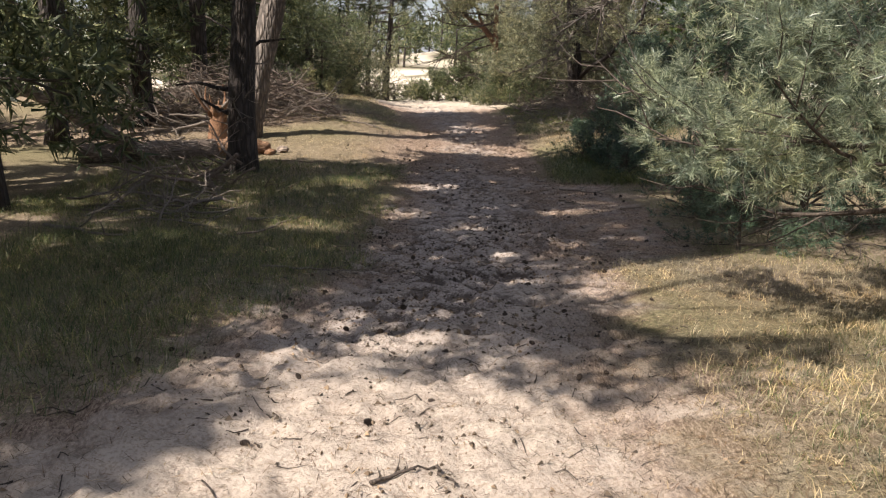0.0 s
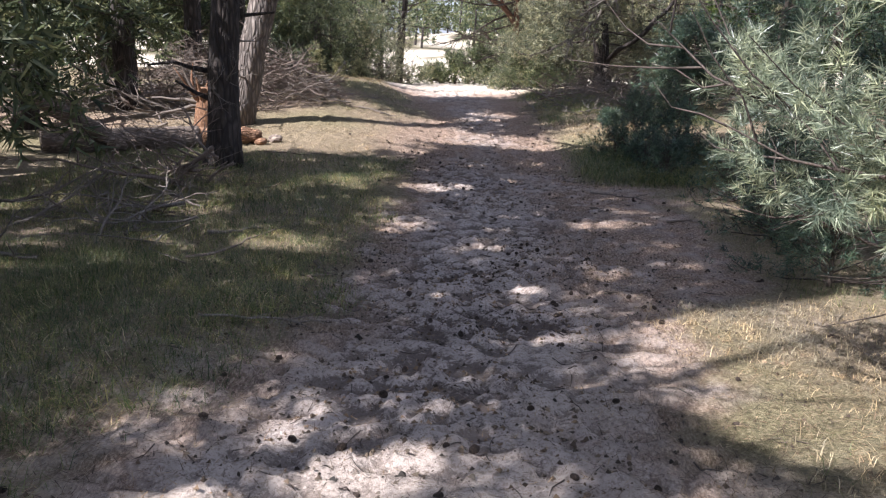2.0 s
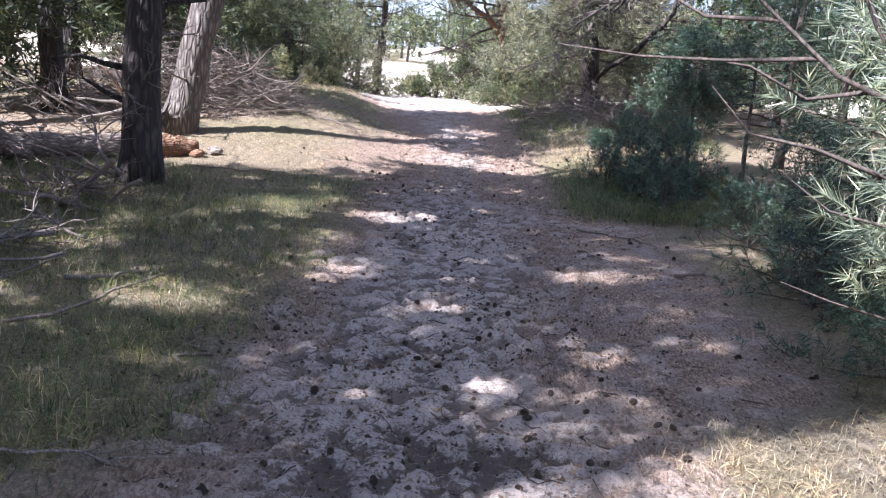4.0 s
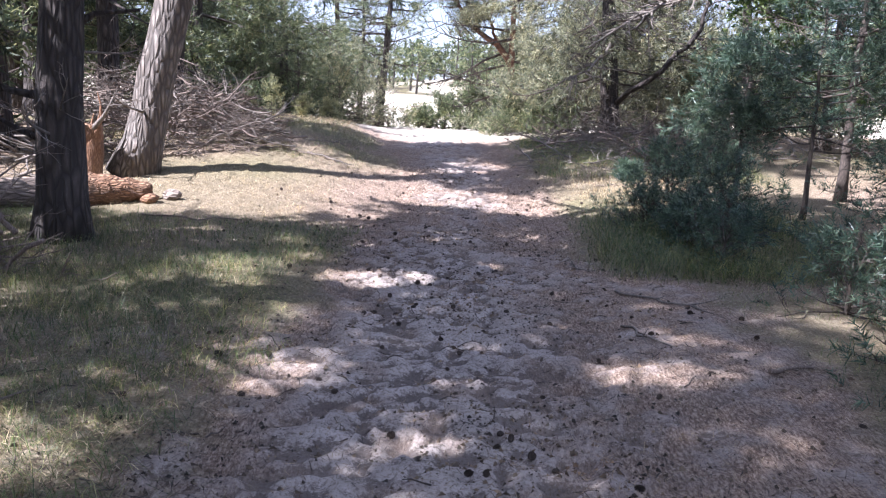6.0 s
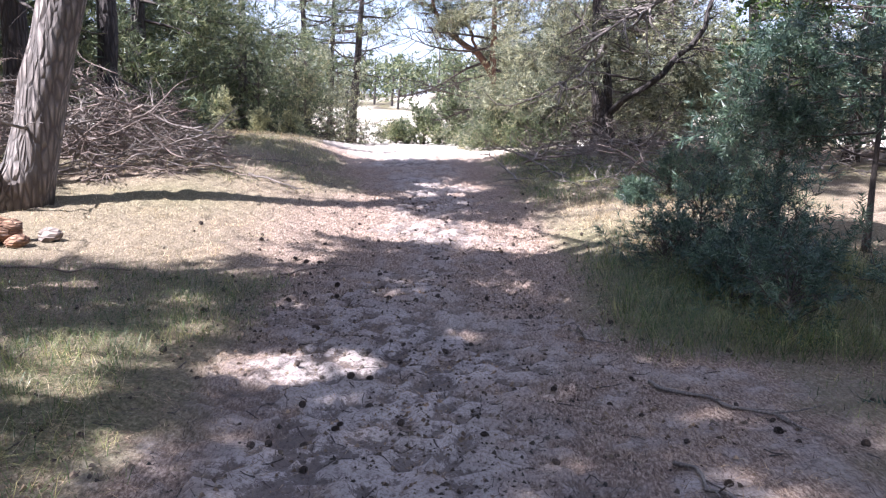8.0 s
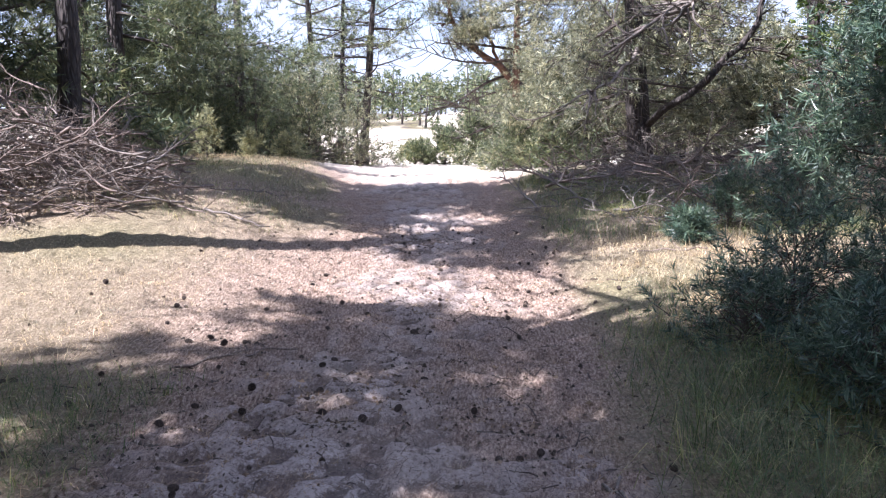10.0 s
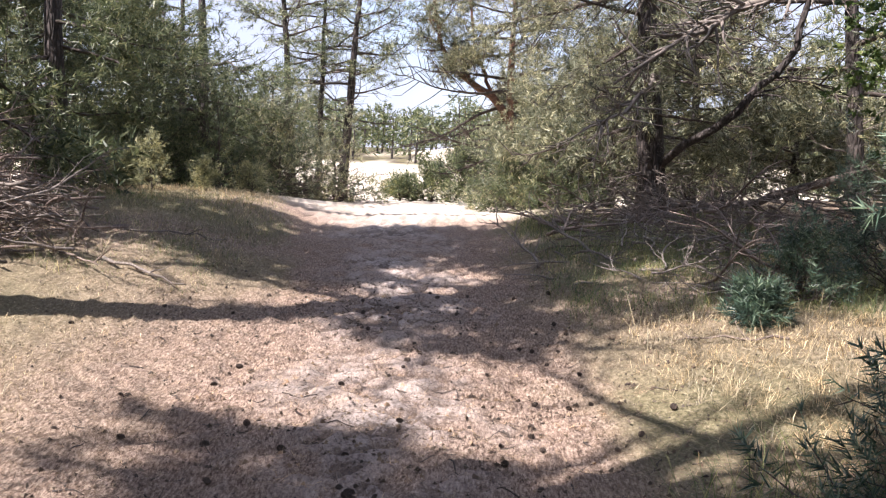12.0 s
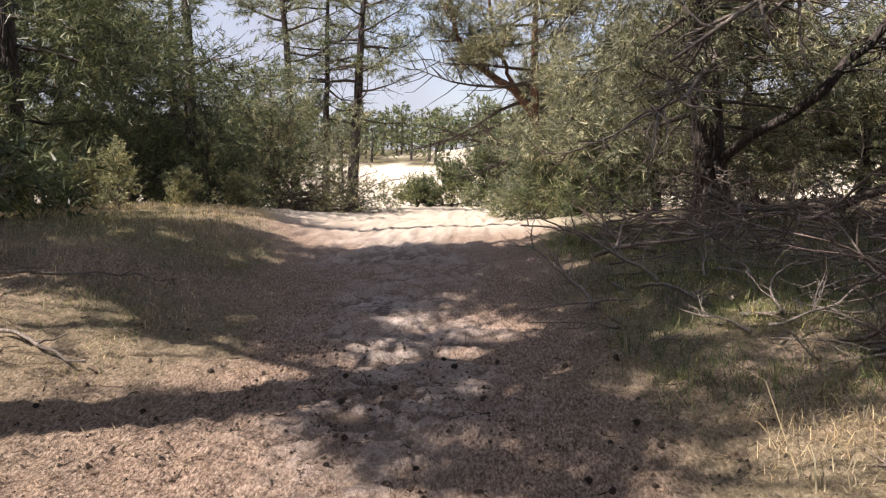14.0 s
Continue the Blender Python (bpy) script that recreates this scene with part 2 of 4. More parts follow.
def bark(name, deep, mid, pale, scale=1.0, depth=0.02, along=(1, 1, 0.22)):
    m, nt, b = material(name)
    v = place(nt, tuple(scale * k for k in along))
    vo = node(nt, "ShaderNodeTexVoronoi", Scale=26.0)
    vo.feature = "DISTANCE_TO_EDGE"
    nt.links.new(v, vo.inputs["Vector"])
    nz = noise_at(nt, 18.0, 6.0, 0.7, v)
    crack = ramp(nt, vo.outputs[0], [(0.02, (0, 0, 0)), (0.3, (1, 1, 1))])
    col = ramp(nt, nz, [(0.3, deep), (0.52, mid), (0.75, pale)])
    col = mixc(nt, crack, deep, col)
    col = mixc(nt, 0.22, col, ramp(nt, noise_at(nt, 2.2, 3.0, 0.6, place(nt)), [(0.3, mid), (0.75, pale)]), "MIX")
    nt.links.new(col, b.inputs["Base Color"])
    b.inputs["Roughness"].default_value = 0.9
    h = mixc(nt, 0.4, crack, nz)
    bump(nt, b, h, 0.9, depth)
    return m


PINE = leafy("pine_needles", (0.045, 0.065, 0.034), (0.115, 0.145, 0.075), (0.27, 0.28, 0.16), 0.35, 0.45)
# blue-green young needles, with the blue and dark of shade in the colour too
PINE_BLUE_SHADE = leafy("young_pine_needles", (0.028, 0.06, 0.045), (0.07, 0.115, 0.085), (0.17, 0.23, 0.17), 0.25, 0.4)
# pine needles lightened in colour for crowns that stand in the sun
PINE_SUNLIT = leafy("sunlit_pine_needles", (0.075, 0.1, 0.055), (0.21, 0.245, 0.145), (0.46, 0.48, 0.34), 0.35, 0.35)
PINE_OLD = leafy("browning_pine_needles", (0.075, 0.085, 0.05), (0.225, 0.235, 0.15), (0.48, 0.48, 0.36), 0.3, 0.5)
# young needles again, paler: sunlight is put into the colour
PINE_YOUNG_SUNLIT = leafy("sunlit_young_needles", (0.1, 0.14, 0.105), (0.28, 0.33, 0.255), (0.52, 0.57, 0.46), 0.4, 0.32)
GREEN_GRASS = leafy("green_grass", (0.05, 0.085, 0.025), (0.12, 0.16, 0.055), (0.36, 0.33, 0.16), 0.35, 0.5)
DRY_GRASS = leafy("dry_grass", (0.2, 0.155, 0.095), (0.44, 0.355, 0.235), (0.68, 0.59, 0.43), 0.3, 0.55)
HEATH = leafy("grey_green_shrub", (0.15, 0.16, 0.09), (0.28, 0.29, 0.17), (0.46, 0.45, 0.29), 0.3, 0.6)
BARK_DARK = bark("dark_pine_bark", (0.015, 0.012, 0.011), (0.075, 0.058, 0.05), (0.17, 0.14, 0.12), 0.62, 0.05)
# the same bark made paler: sun on one trunk is put into the colour
BARK_SUNLIT = bark("sunlit_pine_bark", (0.035, 0.026, 0.022), (0.23, 0.185, 0.155), (0.5, 0.45, 0.4), 0.62, 0.05)
BARK_RED = bark("red_pine_bark", (0.06, 0.03, 0.02), (0.24, 0.12, 0.075), (0.38, 0.24, 0.16), 1.6, 0.008)
TWIG = bark("grey_dead_wood", (0.08, 0.066, 0.055), (0.25, 0.205, 0.17), (0.46, 0.4, 0.34), 2.5, 0.004)
TWIG_RED = bark("reddish_dead_wood", (0.07, 0.046, 0.036), (0.26, 0.195, 0.155), (0.47, 0.4, 0.335), 2.5, 0.004)
BRANCH = bark("branch_bark", (0.035, 0.027, 0.022), (0.1, 0.075, 0.06), (0.2, 0.16, 0.13), 2.0, 0.006)
SPLINTER = bark("torn_orange_wood", (0.11, 0.045, 0.022), (0.34, 0.18, 0.095), (0.55, 0.38, 0.25), 2.0, 0.01)
TORN_LOG = bark("torn_log_wood", (0.09, 0.04, 0.02), (0.36, 0.19, 0.1), (0.6, 0.42, 0.28), 1.6, 0.03, (0.22, 0.4, 1.0))
LOG_BARK = bark("weathered_log_bark", (0.07, 0.05, 0.04), (0.3, 0.23, 0.18), (0.5, 0.42, 0.35), 1.0, 0.025, (0.22, 0.4, 1.0))
CONE = bark("pine_cone", (0.025, 0.018, 0.014), (0.08, 0.055, 0.04), (0.17, 0.125, 0.095), 4.0, 0.004)


def ground_material():
    m, nt, b = material("sandy_forest_floor")
    v = place(nt)

    def mask(n):
        a = nt.nodes.new("ShaderNodeAttribute")
        a.attribute_name = n
        return a.outputs["Fac"]
    fine = noise_at(nt, 55.0, 6.0, 0.75, v)
    mid = noise_at(nt, 7.0, 5.0, 0.65, v)
    wide = noise_at(nt, 0.9, 3.0, 0.6, v)
    sand = mixc(nt, 0.5, ramp(nt, mid, [(0.3, (0.43, 0.35, 0.29)), (0.7, (0.66, 0.56, 0.475))]),
                ramp(nt, wide, [(0.35, (0.52, 0.43, 0.36)), (0.65, (0.68, 0.585, 0.49))]))
    crumb = ramp(nt, fine, [(0.38, (0.55, 0.5, 0.46)), (0.52, (1, 1, 1))])
    sand = mixc(nt, 0.75, sand, crumb, "MULTIPLY")
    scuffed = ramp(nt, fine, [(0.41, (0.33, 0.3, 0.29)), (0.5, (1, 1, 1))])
    # dirtier grey sand; part of the path's shade is in this colour too
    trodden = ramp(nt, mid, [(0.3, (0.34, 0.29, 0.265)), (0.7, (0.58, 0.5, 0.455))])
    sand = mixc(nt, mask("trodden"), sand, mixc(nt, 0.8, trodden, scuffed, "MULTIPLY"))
    # dark speckle from noise, denser where the relief is low
    speckle = mixc(nt, 0.24, noise_at(nt, 23.0, 9.0, 0.82, v), mask("hollow"))
    dark = ramp(nt, speckle, [(0.46, (0, 0, 0)), (0.51, (0.95, 0.95, 0.95))])
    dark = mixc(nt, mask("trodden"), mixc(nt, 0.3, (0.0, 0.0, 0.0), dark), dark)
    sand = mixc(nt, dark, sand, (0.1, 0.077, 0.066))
    straw = place(nt, (1.0, 0.35, 1.0))
    lit_n = noise_at(nt, 70.0, 5.0, 0.8, straw)
    litter = ramp(nt, lit_n, [(0.34, (0.05, 0.034, 0.027)), (0.48, (0.24, 0.167, 0.125)), (0.64, (0.54, 0.42, 0.325))])
    turf = ramp(nt, noise_at(nt, 40.0, 5.0, 0.75, v), [(0.3, (0.055, 0.052, 0.028)), (0.5, (0.17, 0.15, 0.08)), (0.7, (0.4, 0.34, 0.21))])
    heath = ramp(nt, noise_at(nt, 0.35, 5.0, 0.7, v), [(0.35, (0.07, 0.055, 0.045)), (0.65, (0.17, 0.15, 0.07))])
    dune = ramp(nt, noise_at(nt, 0.5, 5.0, 0.6, v), [(0.3, (0.56, 0.48, 0.37)), (0.7, (0.68, 0.6, 0.47))])
    col = mixc(nt, mask("litter"), sand, litter)
    col = mixc(nt, mask("turf"), col, turf)
    col = mixc(nt, mask("dune"), col, dune)
    col = mixc(nt, mask("heath"), col, heath)
    nt.links.new(col, b.inputs["Base Color"])
    b.inputs["Roughness"].default_value = 0.95
    b.inputs["Specular IOR Level"].default_value = 0.15
    h = mixc(nt, 0.5, mid, fine)
    bump(nt, b, h, 1.0, 0.04)
    return m


# ---- the ground ----
def spread(lo, hi, step, far, growth):
    mid = np.arange(lo, hi + step / 2, step)
    out, s, p = [], step, hi
    while p < far:
        s = min(s * growth, 60)
        p += s
        out.append(p)
    back, s, p = [], step, lo
    while p > -far:
        s = min(s * growth, 60)
        p -= s
        back.append(p)
    return np.concatenate([back[::-1], mid, out])


def build_ground():
    gx, gy = spread(-3.0, 3.2, 0.037, 1500, 1.15), spread(1.6, 22.0, 0.038, 1500, 1.09)
    X, Y = np.meshgrid(gx, gy)
    Z = ground_z(X, Y) + feet_z(X, Y) * (np.abs(X) < 12) * (Y > -8) * (Y < 45)
    v = np.stack([X, Y, Z], -1).reshape(-1, 3)
    w, h = len(gx), len(gy)
    i = np.arange(h - 1)[:, None] * w + np.arange(w - 1)[None]
    f = np.stack([i, i + 1, i + w + 1, i + w], -1).reshape(-1, 4)
    me = mesh_from("ground", v, [f], [ground_material()])
    x, y = v[:, 0], v[:, 1]
    d = np.abs(x - path_mid(y)) - path_half(y) + 0.22 * vnoise(x * 2.2, y * 2.2, 21) + 0.12 * vnoise(x * 7, y * 7, 22)
    open_sand = smooth(25.5, 29, y) * smooth(5.5, 2.5, np.abs(x + 0.8))
    dune = np.maximum(smooth(33, 38, y + 0.8 * vnoise(x / 2, y / 2, 27)), open_sand * 0.45)
    peep = 0.5 * vnoise(x * 11, y * 9, 63) + 0.35 * vnoise(x * 4, y * 3.5, 64) - 0.12
    litter = np.clip(smooth(-0.7, 0.25, d) * (0.86 + peep * smooth(2.2, 0.6, d)) + 0.75 * smooth(12, 15.5, y) * smooth(-1.6, -0.2, d + 0.5 * vnoise(x * 1.3, y * 1.3, 28))
                     + 0.5 * smooth(0.0, 0.9, vnoise(x * 7, y * 6, 24) * smooth(6, 9, y)), 0, 1) * (1 - open_sand)
    turf = smooth(-0.1, 0.35, d - 1.1 * smooth(0.5, 1, x) * smooth(6.5, 8, y) * smooth(13.5, 12, y)) * (0.55 + 0.45 * vnoise(x * 0.8, y * 0.8, 23))
    turf = np.clip(turf, 0, 1) * (1 - smooth(28, 33, y)) * (1 - 0.75 * smooth(14.2, 15.2, y) * smooth(19, 18.2, y) * smooth(1.9, 1.5, x) * smooth(-1.7, -0.9, x))
    heath = smooth(62, 75, y) * smooth(0.1, 0.45, vnoise(x / 14, y / 9, 25) + 0.5 * vnoise(x / 4, y / 4, 26) - 0.5 * smooth(8, 2, np.abs(x + 5 + (y - 60) * 0.06)) + 0.5 * smooth(95, 130, y))
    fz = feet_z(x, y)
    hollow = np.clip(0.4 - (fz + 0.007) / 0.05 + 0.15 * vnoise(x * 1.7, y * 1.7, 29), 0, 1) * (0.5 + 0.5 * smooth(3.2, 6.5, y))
    # the greyer sand covers the stretch that lies in tree shade
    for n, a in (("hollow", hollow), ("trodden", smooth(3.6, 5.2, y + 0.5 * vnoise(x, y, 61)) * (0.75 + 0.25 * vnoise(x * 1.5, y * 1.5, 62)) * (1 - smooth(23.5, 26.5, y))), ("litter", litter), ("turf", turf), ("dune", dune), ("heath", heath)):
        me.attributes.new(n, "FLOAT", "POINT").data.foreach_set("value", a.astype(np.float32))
    return tagged(new("ground", me), "trodden sandy path through needle litter and grass", "ground", kind="structure")


build_ground()


# ---- pines ----
def pine(x, y, h, r, seed, first=2.0, reach=2.2, boughs=26, density=9.0, needle=(22, 0.075, 0.004), shoot=0.16, mat=PINE, bk=BARK_DARK,
         lean=(0.0, 0.0), droop=0.05, lift=0.18, bare=0.1, dead=0, prune=True, bend=0.05, shape="wide", label="", split=True, sink=0.06, keep=None, group="", fill=1, jit=0.1, clear=1.9, up=0.25, sweep=1.2):
    """A pine at x, y: trunk, boughs, and a crown of shoots with needles."""
    rng = np.random.default_rng(seed)
    z0 = gz(x, y) - sink
    base = new("pine_tree")
    base.location = (x, y, z0)
    n = max(8, int(h * 2.2))
    s = np.linspace(0, 1, n + 1)
    px = lean[0] * s ** sweep + np.cumsum(rng.normal(size=n + 1)) * bend * h / n * 0.6
    py = lean[1] * s ** sweep + np.cumsum(rng.normal(size=n + 1)) * bend * h / n * 0.6
    trunk = np.stack([px - px[0], py - py[0], s * h], -1)
    rad = r * (1 - 0.86 * s ** 1.1) * (1 + 0.35 * np.exp(-s * h / 0.22))
    wd = Wood().tube(trunk, rad, 12 if r > 0.1 else 7, rough=0.05, rng=rng)
    part("trunk", wd.mesh("trunk", bk), base)
    P, D, fine = [], [], Wood()
    for i in range(boughs + dead):
        isdead = i >= boughs
        q = (i + 0.5) / boughs
        zz = first + (h * 0.985 - first) * q ** (1.7 if shape == "bush" else 0.9) if not isdead else 0.25 * first + rng.random() * first * 0.9
        p, _ = at(trunk, min(zz / h, 0.985))
        az = i * 2.4 + rng.normal() * 0.5
        if shape == "bush":
            prof = (1 - 0.45 * q) * (0.8 + 0.4 * rng.random())
        elif shape == "wide":
            prof = (0.6 + 0.4 * math.sin(math.pi * min(1, q * 1.1))) * (1 - 0.4 * q)
        else:
            prof = 1 - 0.8 * q
        ln = max(0.12, reach * prof * (0.75 + 0.5 * rng.random())) * (0.75 if isdead else 1)
        d = np.array([math.cos(az), math.sin(az), 0.25 - 0.3 * (1 - q) + 0.5 * q * (shape != "wide") + (0.05 + 0.9 * q) * (shape == "bush")])
        br = max(0.006, min(0.4 * r * (1 - 0.6 * q), 0.016 * ln + 0.006))
        pts, rr = limb(rng, p, d, ln, br, 7, 0.2, lift, droop)
        # leave out boughs that would shade a chosen sun patch
        if prune and pts[3][2] + z0 > clear + 0.3:
            q3 = pts[[2, 4, 5, 7]] + np.array([x, y, z0])
            if in_gap(*shade_spot(q3)).sum() >= 2:
                continue
        own = Wood() if split else fine
        own.tube(pts, rr, (5 if br > 0.012 else 4) if split else 3, cap=False)
        gone = isdead or rng.random() < bare * 0.4
        side = max(4, int(ln * 6.5))
        for k in range(side):
            sp = 0.22 + 0.78 * (k + rng.random()) / side
            a, da = at(pts, min(sp, 0.999))
            tl = ln * (0.16 + 0.3 * (1 - sp) * rng.random() + 0.12)
            tp, tr = limb(rng, a, aside(rng, da, 48), tl, max(0.0045, br * 0.32), 3, 0.25, lift * 0.7, droop * 0.5, 0.3)
            if split or k % 4 == 0:
                own.tube(tp, tr, 3, cap=False)
            if gone or rng.random() < bare:
                for e in range(2 if split else 0):
                    a2, d2 = at(tp, 0.3 + 0.6 * rng.random())
                    t2, r2 = limb(rng, a2, aside(rng, d2, 50), tl * 0.5, 0.0045, 2, 0.3)
                    own.tube(t2, r2, 3, cap=False)
                continue
            m = max(2, int(tl * density))
            for e in range(m):
                a2, d2 = at(tp, 0.15 + 0.85 * (e + rng.random()) / m * 0.99)
                if e < m - 1:
                    d2 = aside(rng, d2, 45, 0.8)
                d2 = d2 + np.array([0, 0, up])
                P.append(a2)
                D.append(d2)
        if not gone:
            P.append(pts[-1])
            D.append(pts[-1] - pts[-2])
        if split:
            part("branch", own.mesh("branch", TWIG if isdead else BRANCH), base, "bare grey dead branch" if isdead else "")
    P, D = np.array(P), np.array(D)
    if fill > 1:
        P, D = np.repeat(P, fill, 0), np.repeat(D, fill, 0)
        P = P + rng.normal(size=P.shape) * jit * (np.arange(len(P)) % fill > 0)[:, None]
        D = D + rng.normal(size=D.shape) * 0.45
    W = P + np.array([x, y, z0])
    # drop shoots whose shadow would fall on a chosen sun patch
    if prune:
        U = W + D / (np.linalg.norm(D, axis=1)[:, None] + 1e-9) * shoot
        ok = ~((sunny(*shade_spot(W)) | sunny(*shade_spot(U))) & (W[:, 2] > clear))
        P, D, W = P[ok], D[ok], W[ok]
    if keep is not None:
        ok = keep(W)
        P, D = P[ok], D[ok]
    v, f = needles(rng, P, D, shoot * (0.7 + 0.6 * rng.random(len(P))), needle[0], needle[1], needle[2])
    crown = mesh_from("crown", v, [f], [mat], shade=False)
    part("crown", crown, base)
    if not split:
        tagged(part("branch", fine.mesh("branch", BRANCH), base), kind="stuff")
    return tagged(base, label or "tall pine with dark bark and a loose needle crown", "tree", group)


FAR = (11, 0.2, 0.026)
MIDN = (14, 0.13, 0.014)
NEAR = (26, 0.075, 0.0055)
# the two trunks beside the path, and the pines added so that their crowns shade it
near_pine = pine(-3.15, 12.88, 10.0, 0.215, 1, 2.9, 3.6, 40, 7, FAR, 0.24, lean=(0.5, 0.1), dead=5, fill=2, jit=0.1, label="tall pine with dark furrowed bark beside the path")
pine(-4.06, 16.75, 15.0, 0.265, 2, 3.2, 4.2, 46, 7, FAR, 0.24, bk=BARK_SUNLIT, lean=(2.5, 0.5), sweep=0.78, dead=4, fill=2, jit=0.1, label="leaning pine with pale sunlit scaly bark")
for pts in ([(-0.12, 0, 1.32), (-0.35, -0.08, 1.36), (-0.6, -0.1, 1.43), (-0.95, -0.05, 1.38)], [(-0.1, -0.05, 0.95), (-0.3, -0.12, 1.04), (-0.55, -0.2, 1.2)], [(0.12, 0, 1.9), (0.3, 0.1, 2.05), (0.7, 0.1, 2.1)]):
    part("branch", Wood().tube(pts, np.linspace(0.04, 0.014, len(pts)), 7).mesh("branch", BARK_DARK), near_pine, "short dead branch stub")
# placed by where their shadows fall on the path; mostly out of view
SHADERS = [(-4.7, 5.6, 16.0, 0.2, 6.5), (-5.0, 8.9, 16.5, 0.2, 7.0), (-6.3, 17.6, 16.0, 0.2, 7.0), (-4.9, 4.4, 11.5, 0.19, 2.3), (-5.6, 8.4, 12.5, 0.2, 1.4), (-7.6, 5.8, 13.0, 0.22, 2.0), (-8.6, 10.0, 13.0, 0.22, 1.1), (-7.4, 15.9, 10.0, 0.19, 1.5), (-8.3, 18.2, 14.5, 0.22, 0.9),
           (-8.2, 22.4, 14.5, 0.22, 1.1), (-9.4, 24.0, 12.0, 0.2, 0.9), (-5.6, 1.6, 11.0, 0.18, 2.6), (-6.2, 11.0, 12.5, 0.2, 1.5), (-10.5, 15.0, 7.0, 0.17, 0.8), (-6.1, 20.9, 15.0, 0.2, 2.0), (-5.9, 23.8, 14.0, 0.2, 1.0)]
for i, (tx, ty, th, tr, fi) in enumerate(SHADERS):
    pine(tx, ty, th, tr, 20 + i, fi, 3.2, 40, 7, (7, 0.22, 0.042), 0.26, droop=0.12, split=False, dead=3, fill=2, jit=0.13,
         label="dense dark pine with low drooping branches", group="pines shading the path")
# thick dark pines on the far bank
for i, (tx, ty, th, tr, rc) in enumerate([(-6.3, 26.8, 8.5, 0.2, 3.3), (-5.0, 30.8, 7.0, 0.15, 2.6), (-8.2, 29.5, 8.0, 0.18, 3.2), (-4.0, 33.2, 3.2, 0.08, 1.5), (-6.6, 34.0, 6.5, 0.14, 2.6), (-9.6, 34.5, 7.5, 0.16, 3.0), (-5.9, 32.4, 1.8, 0.05, 1.6), (-7.8, 32.8, 2.0, 0.05, 1.8), (-4.7, 34.4, 1.3, 0.04, 1.2), (-6.5, 35.6, 1.8, 0.05, 1.6), (-8.8, 36.2, 2.0, 0.05, 1.7)]):
    pine(tx, ty, th, tr, 40 + i, 0.5, rc, 40, 7, (14, 0.15, 0.016), 0.22, PINE, droop=0.1, split=False, bare=0.2, fill=(3 if i in (0, 2) else 2), jit=0.13, clear=(4.2 if i in (0, 2, 5) else 3.0), label="dense dark pine with branches down to the ground", group="pines on the left bank")
for i, (tx, ty, th, rc) in enumerate([(-2.5, 33.6, 1.7, 1.2), (-3.4, 31.4, 1.8, 1.5), (-4.4, 30.0, 2.0, 1.5), (-5.6, 29.2, 2.2, 1.6)]):
    pine(tx, ty, th, 0.04, 150 + i, 0.06, rc, 40, 9, (13, 0.12, 0.015), 0.18, PINE_OLD if i < 2 else PINE, BRANCH, prune=False, bare=0.45, shape="bush", split=False, fill=2, jit=0.12, label="low dark pine scrub with dead twigs", group="pine scrub on the left bank")
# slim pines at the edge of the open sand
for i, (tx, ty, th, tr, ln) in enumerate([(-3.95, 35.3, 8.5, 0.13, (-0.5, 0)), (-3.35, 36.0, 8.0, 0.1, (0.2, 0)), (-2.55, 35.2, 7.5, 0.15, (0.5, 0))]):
    pine(tx, ty, th, tr, 50 + i, 2.2, 2.3, 26, 7, (13, 0.14, 0.016), 0.2, PINE_SUNLIT, lean=ln, split=True, bare=0.4, dead=6, fill=2, jit=0.1, prune=False, keep=lambda W: (W[:, 2] > 3.0) | (W[:, 0] < -3.2), label="slim pine with a bare lower trunk at the sand's edge", group="slim pines at the sand's edge")
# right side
pine(3.1, 4.9, 3.2, 0.06, 60, 0.75, 2.4, 60, 15, (46, 0.078, 0.0046), 0.12, PINE_YOUNG_SUNLIT, BRANCH, droop=0.02, lift=0.3, shape="cone", bare=0.05, prune=False, fill=2, jit=0.1, up=0.5,
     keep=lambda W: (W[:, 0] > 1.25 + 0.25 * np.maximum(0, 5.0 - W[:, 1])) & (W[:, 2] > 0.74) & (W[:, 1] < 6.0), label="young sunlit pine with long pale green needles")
pine(3.9, 8.9, 2.0, 0.05, 61, 0.3, 1.5, 36, 10, (20, 0.085, 0.009), 0.15, PINE_BLUE_SHADE, BRANCH, shape="bush", prune=False, fill=2, jit=0.09, keep=lambda W: W[:, 0] > 2.2, label="young blue-green pine in the shade")
pine(2.8, 7.7, 0.7, 0.02, 62, 0.1, 0.75, 20, 14, NEAR, 0.12, PINE_BLUE_SHADE, BRANCH, shape="bush", prune=False, fill=2, jit=0.05, label="low pine sapling beside the path")
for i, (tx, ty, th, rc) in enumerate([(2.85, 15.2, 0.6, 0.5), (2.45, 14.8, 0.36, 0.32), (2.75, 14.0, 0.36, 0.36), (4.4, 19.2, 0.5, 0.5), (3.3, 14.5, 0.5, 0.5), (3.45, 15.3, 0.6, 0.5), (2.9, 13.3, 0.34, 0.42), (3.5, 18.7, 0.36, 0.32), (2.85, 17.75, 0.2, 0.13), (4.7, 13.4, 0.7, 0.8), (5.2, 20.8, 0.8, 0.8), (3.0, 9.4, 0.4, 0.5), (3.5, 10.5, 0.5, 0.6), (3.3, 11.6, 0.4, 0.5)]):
    pine(tx, ty, th, 0.025, 70 + i, 0.06, rc * 1.25, 30, 14, (18, 0.075, 0.0085), 0.14, PINE_BLUE_SHADE, BRANCH, shape="bush", prune=False, lift=0.15, bare=0.2, up=0.8, label="low bushy pine sapling in long grass", group="pine saplings on the right")
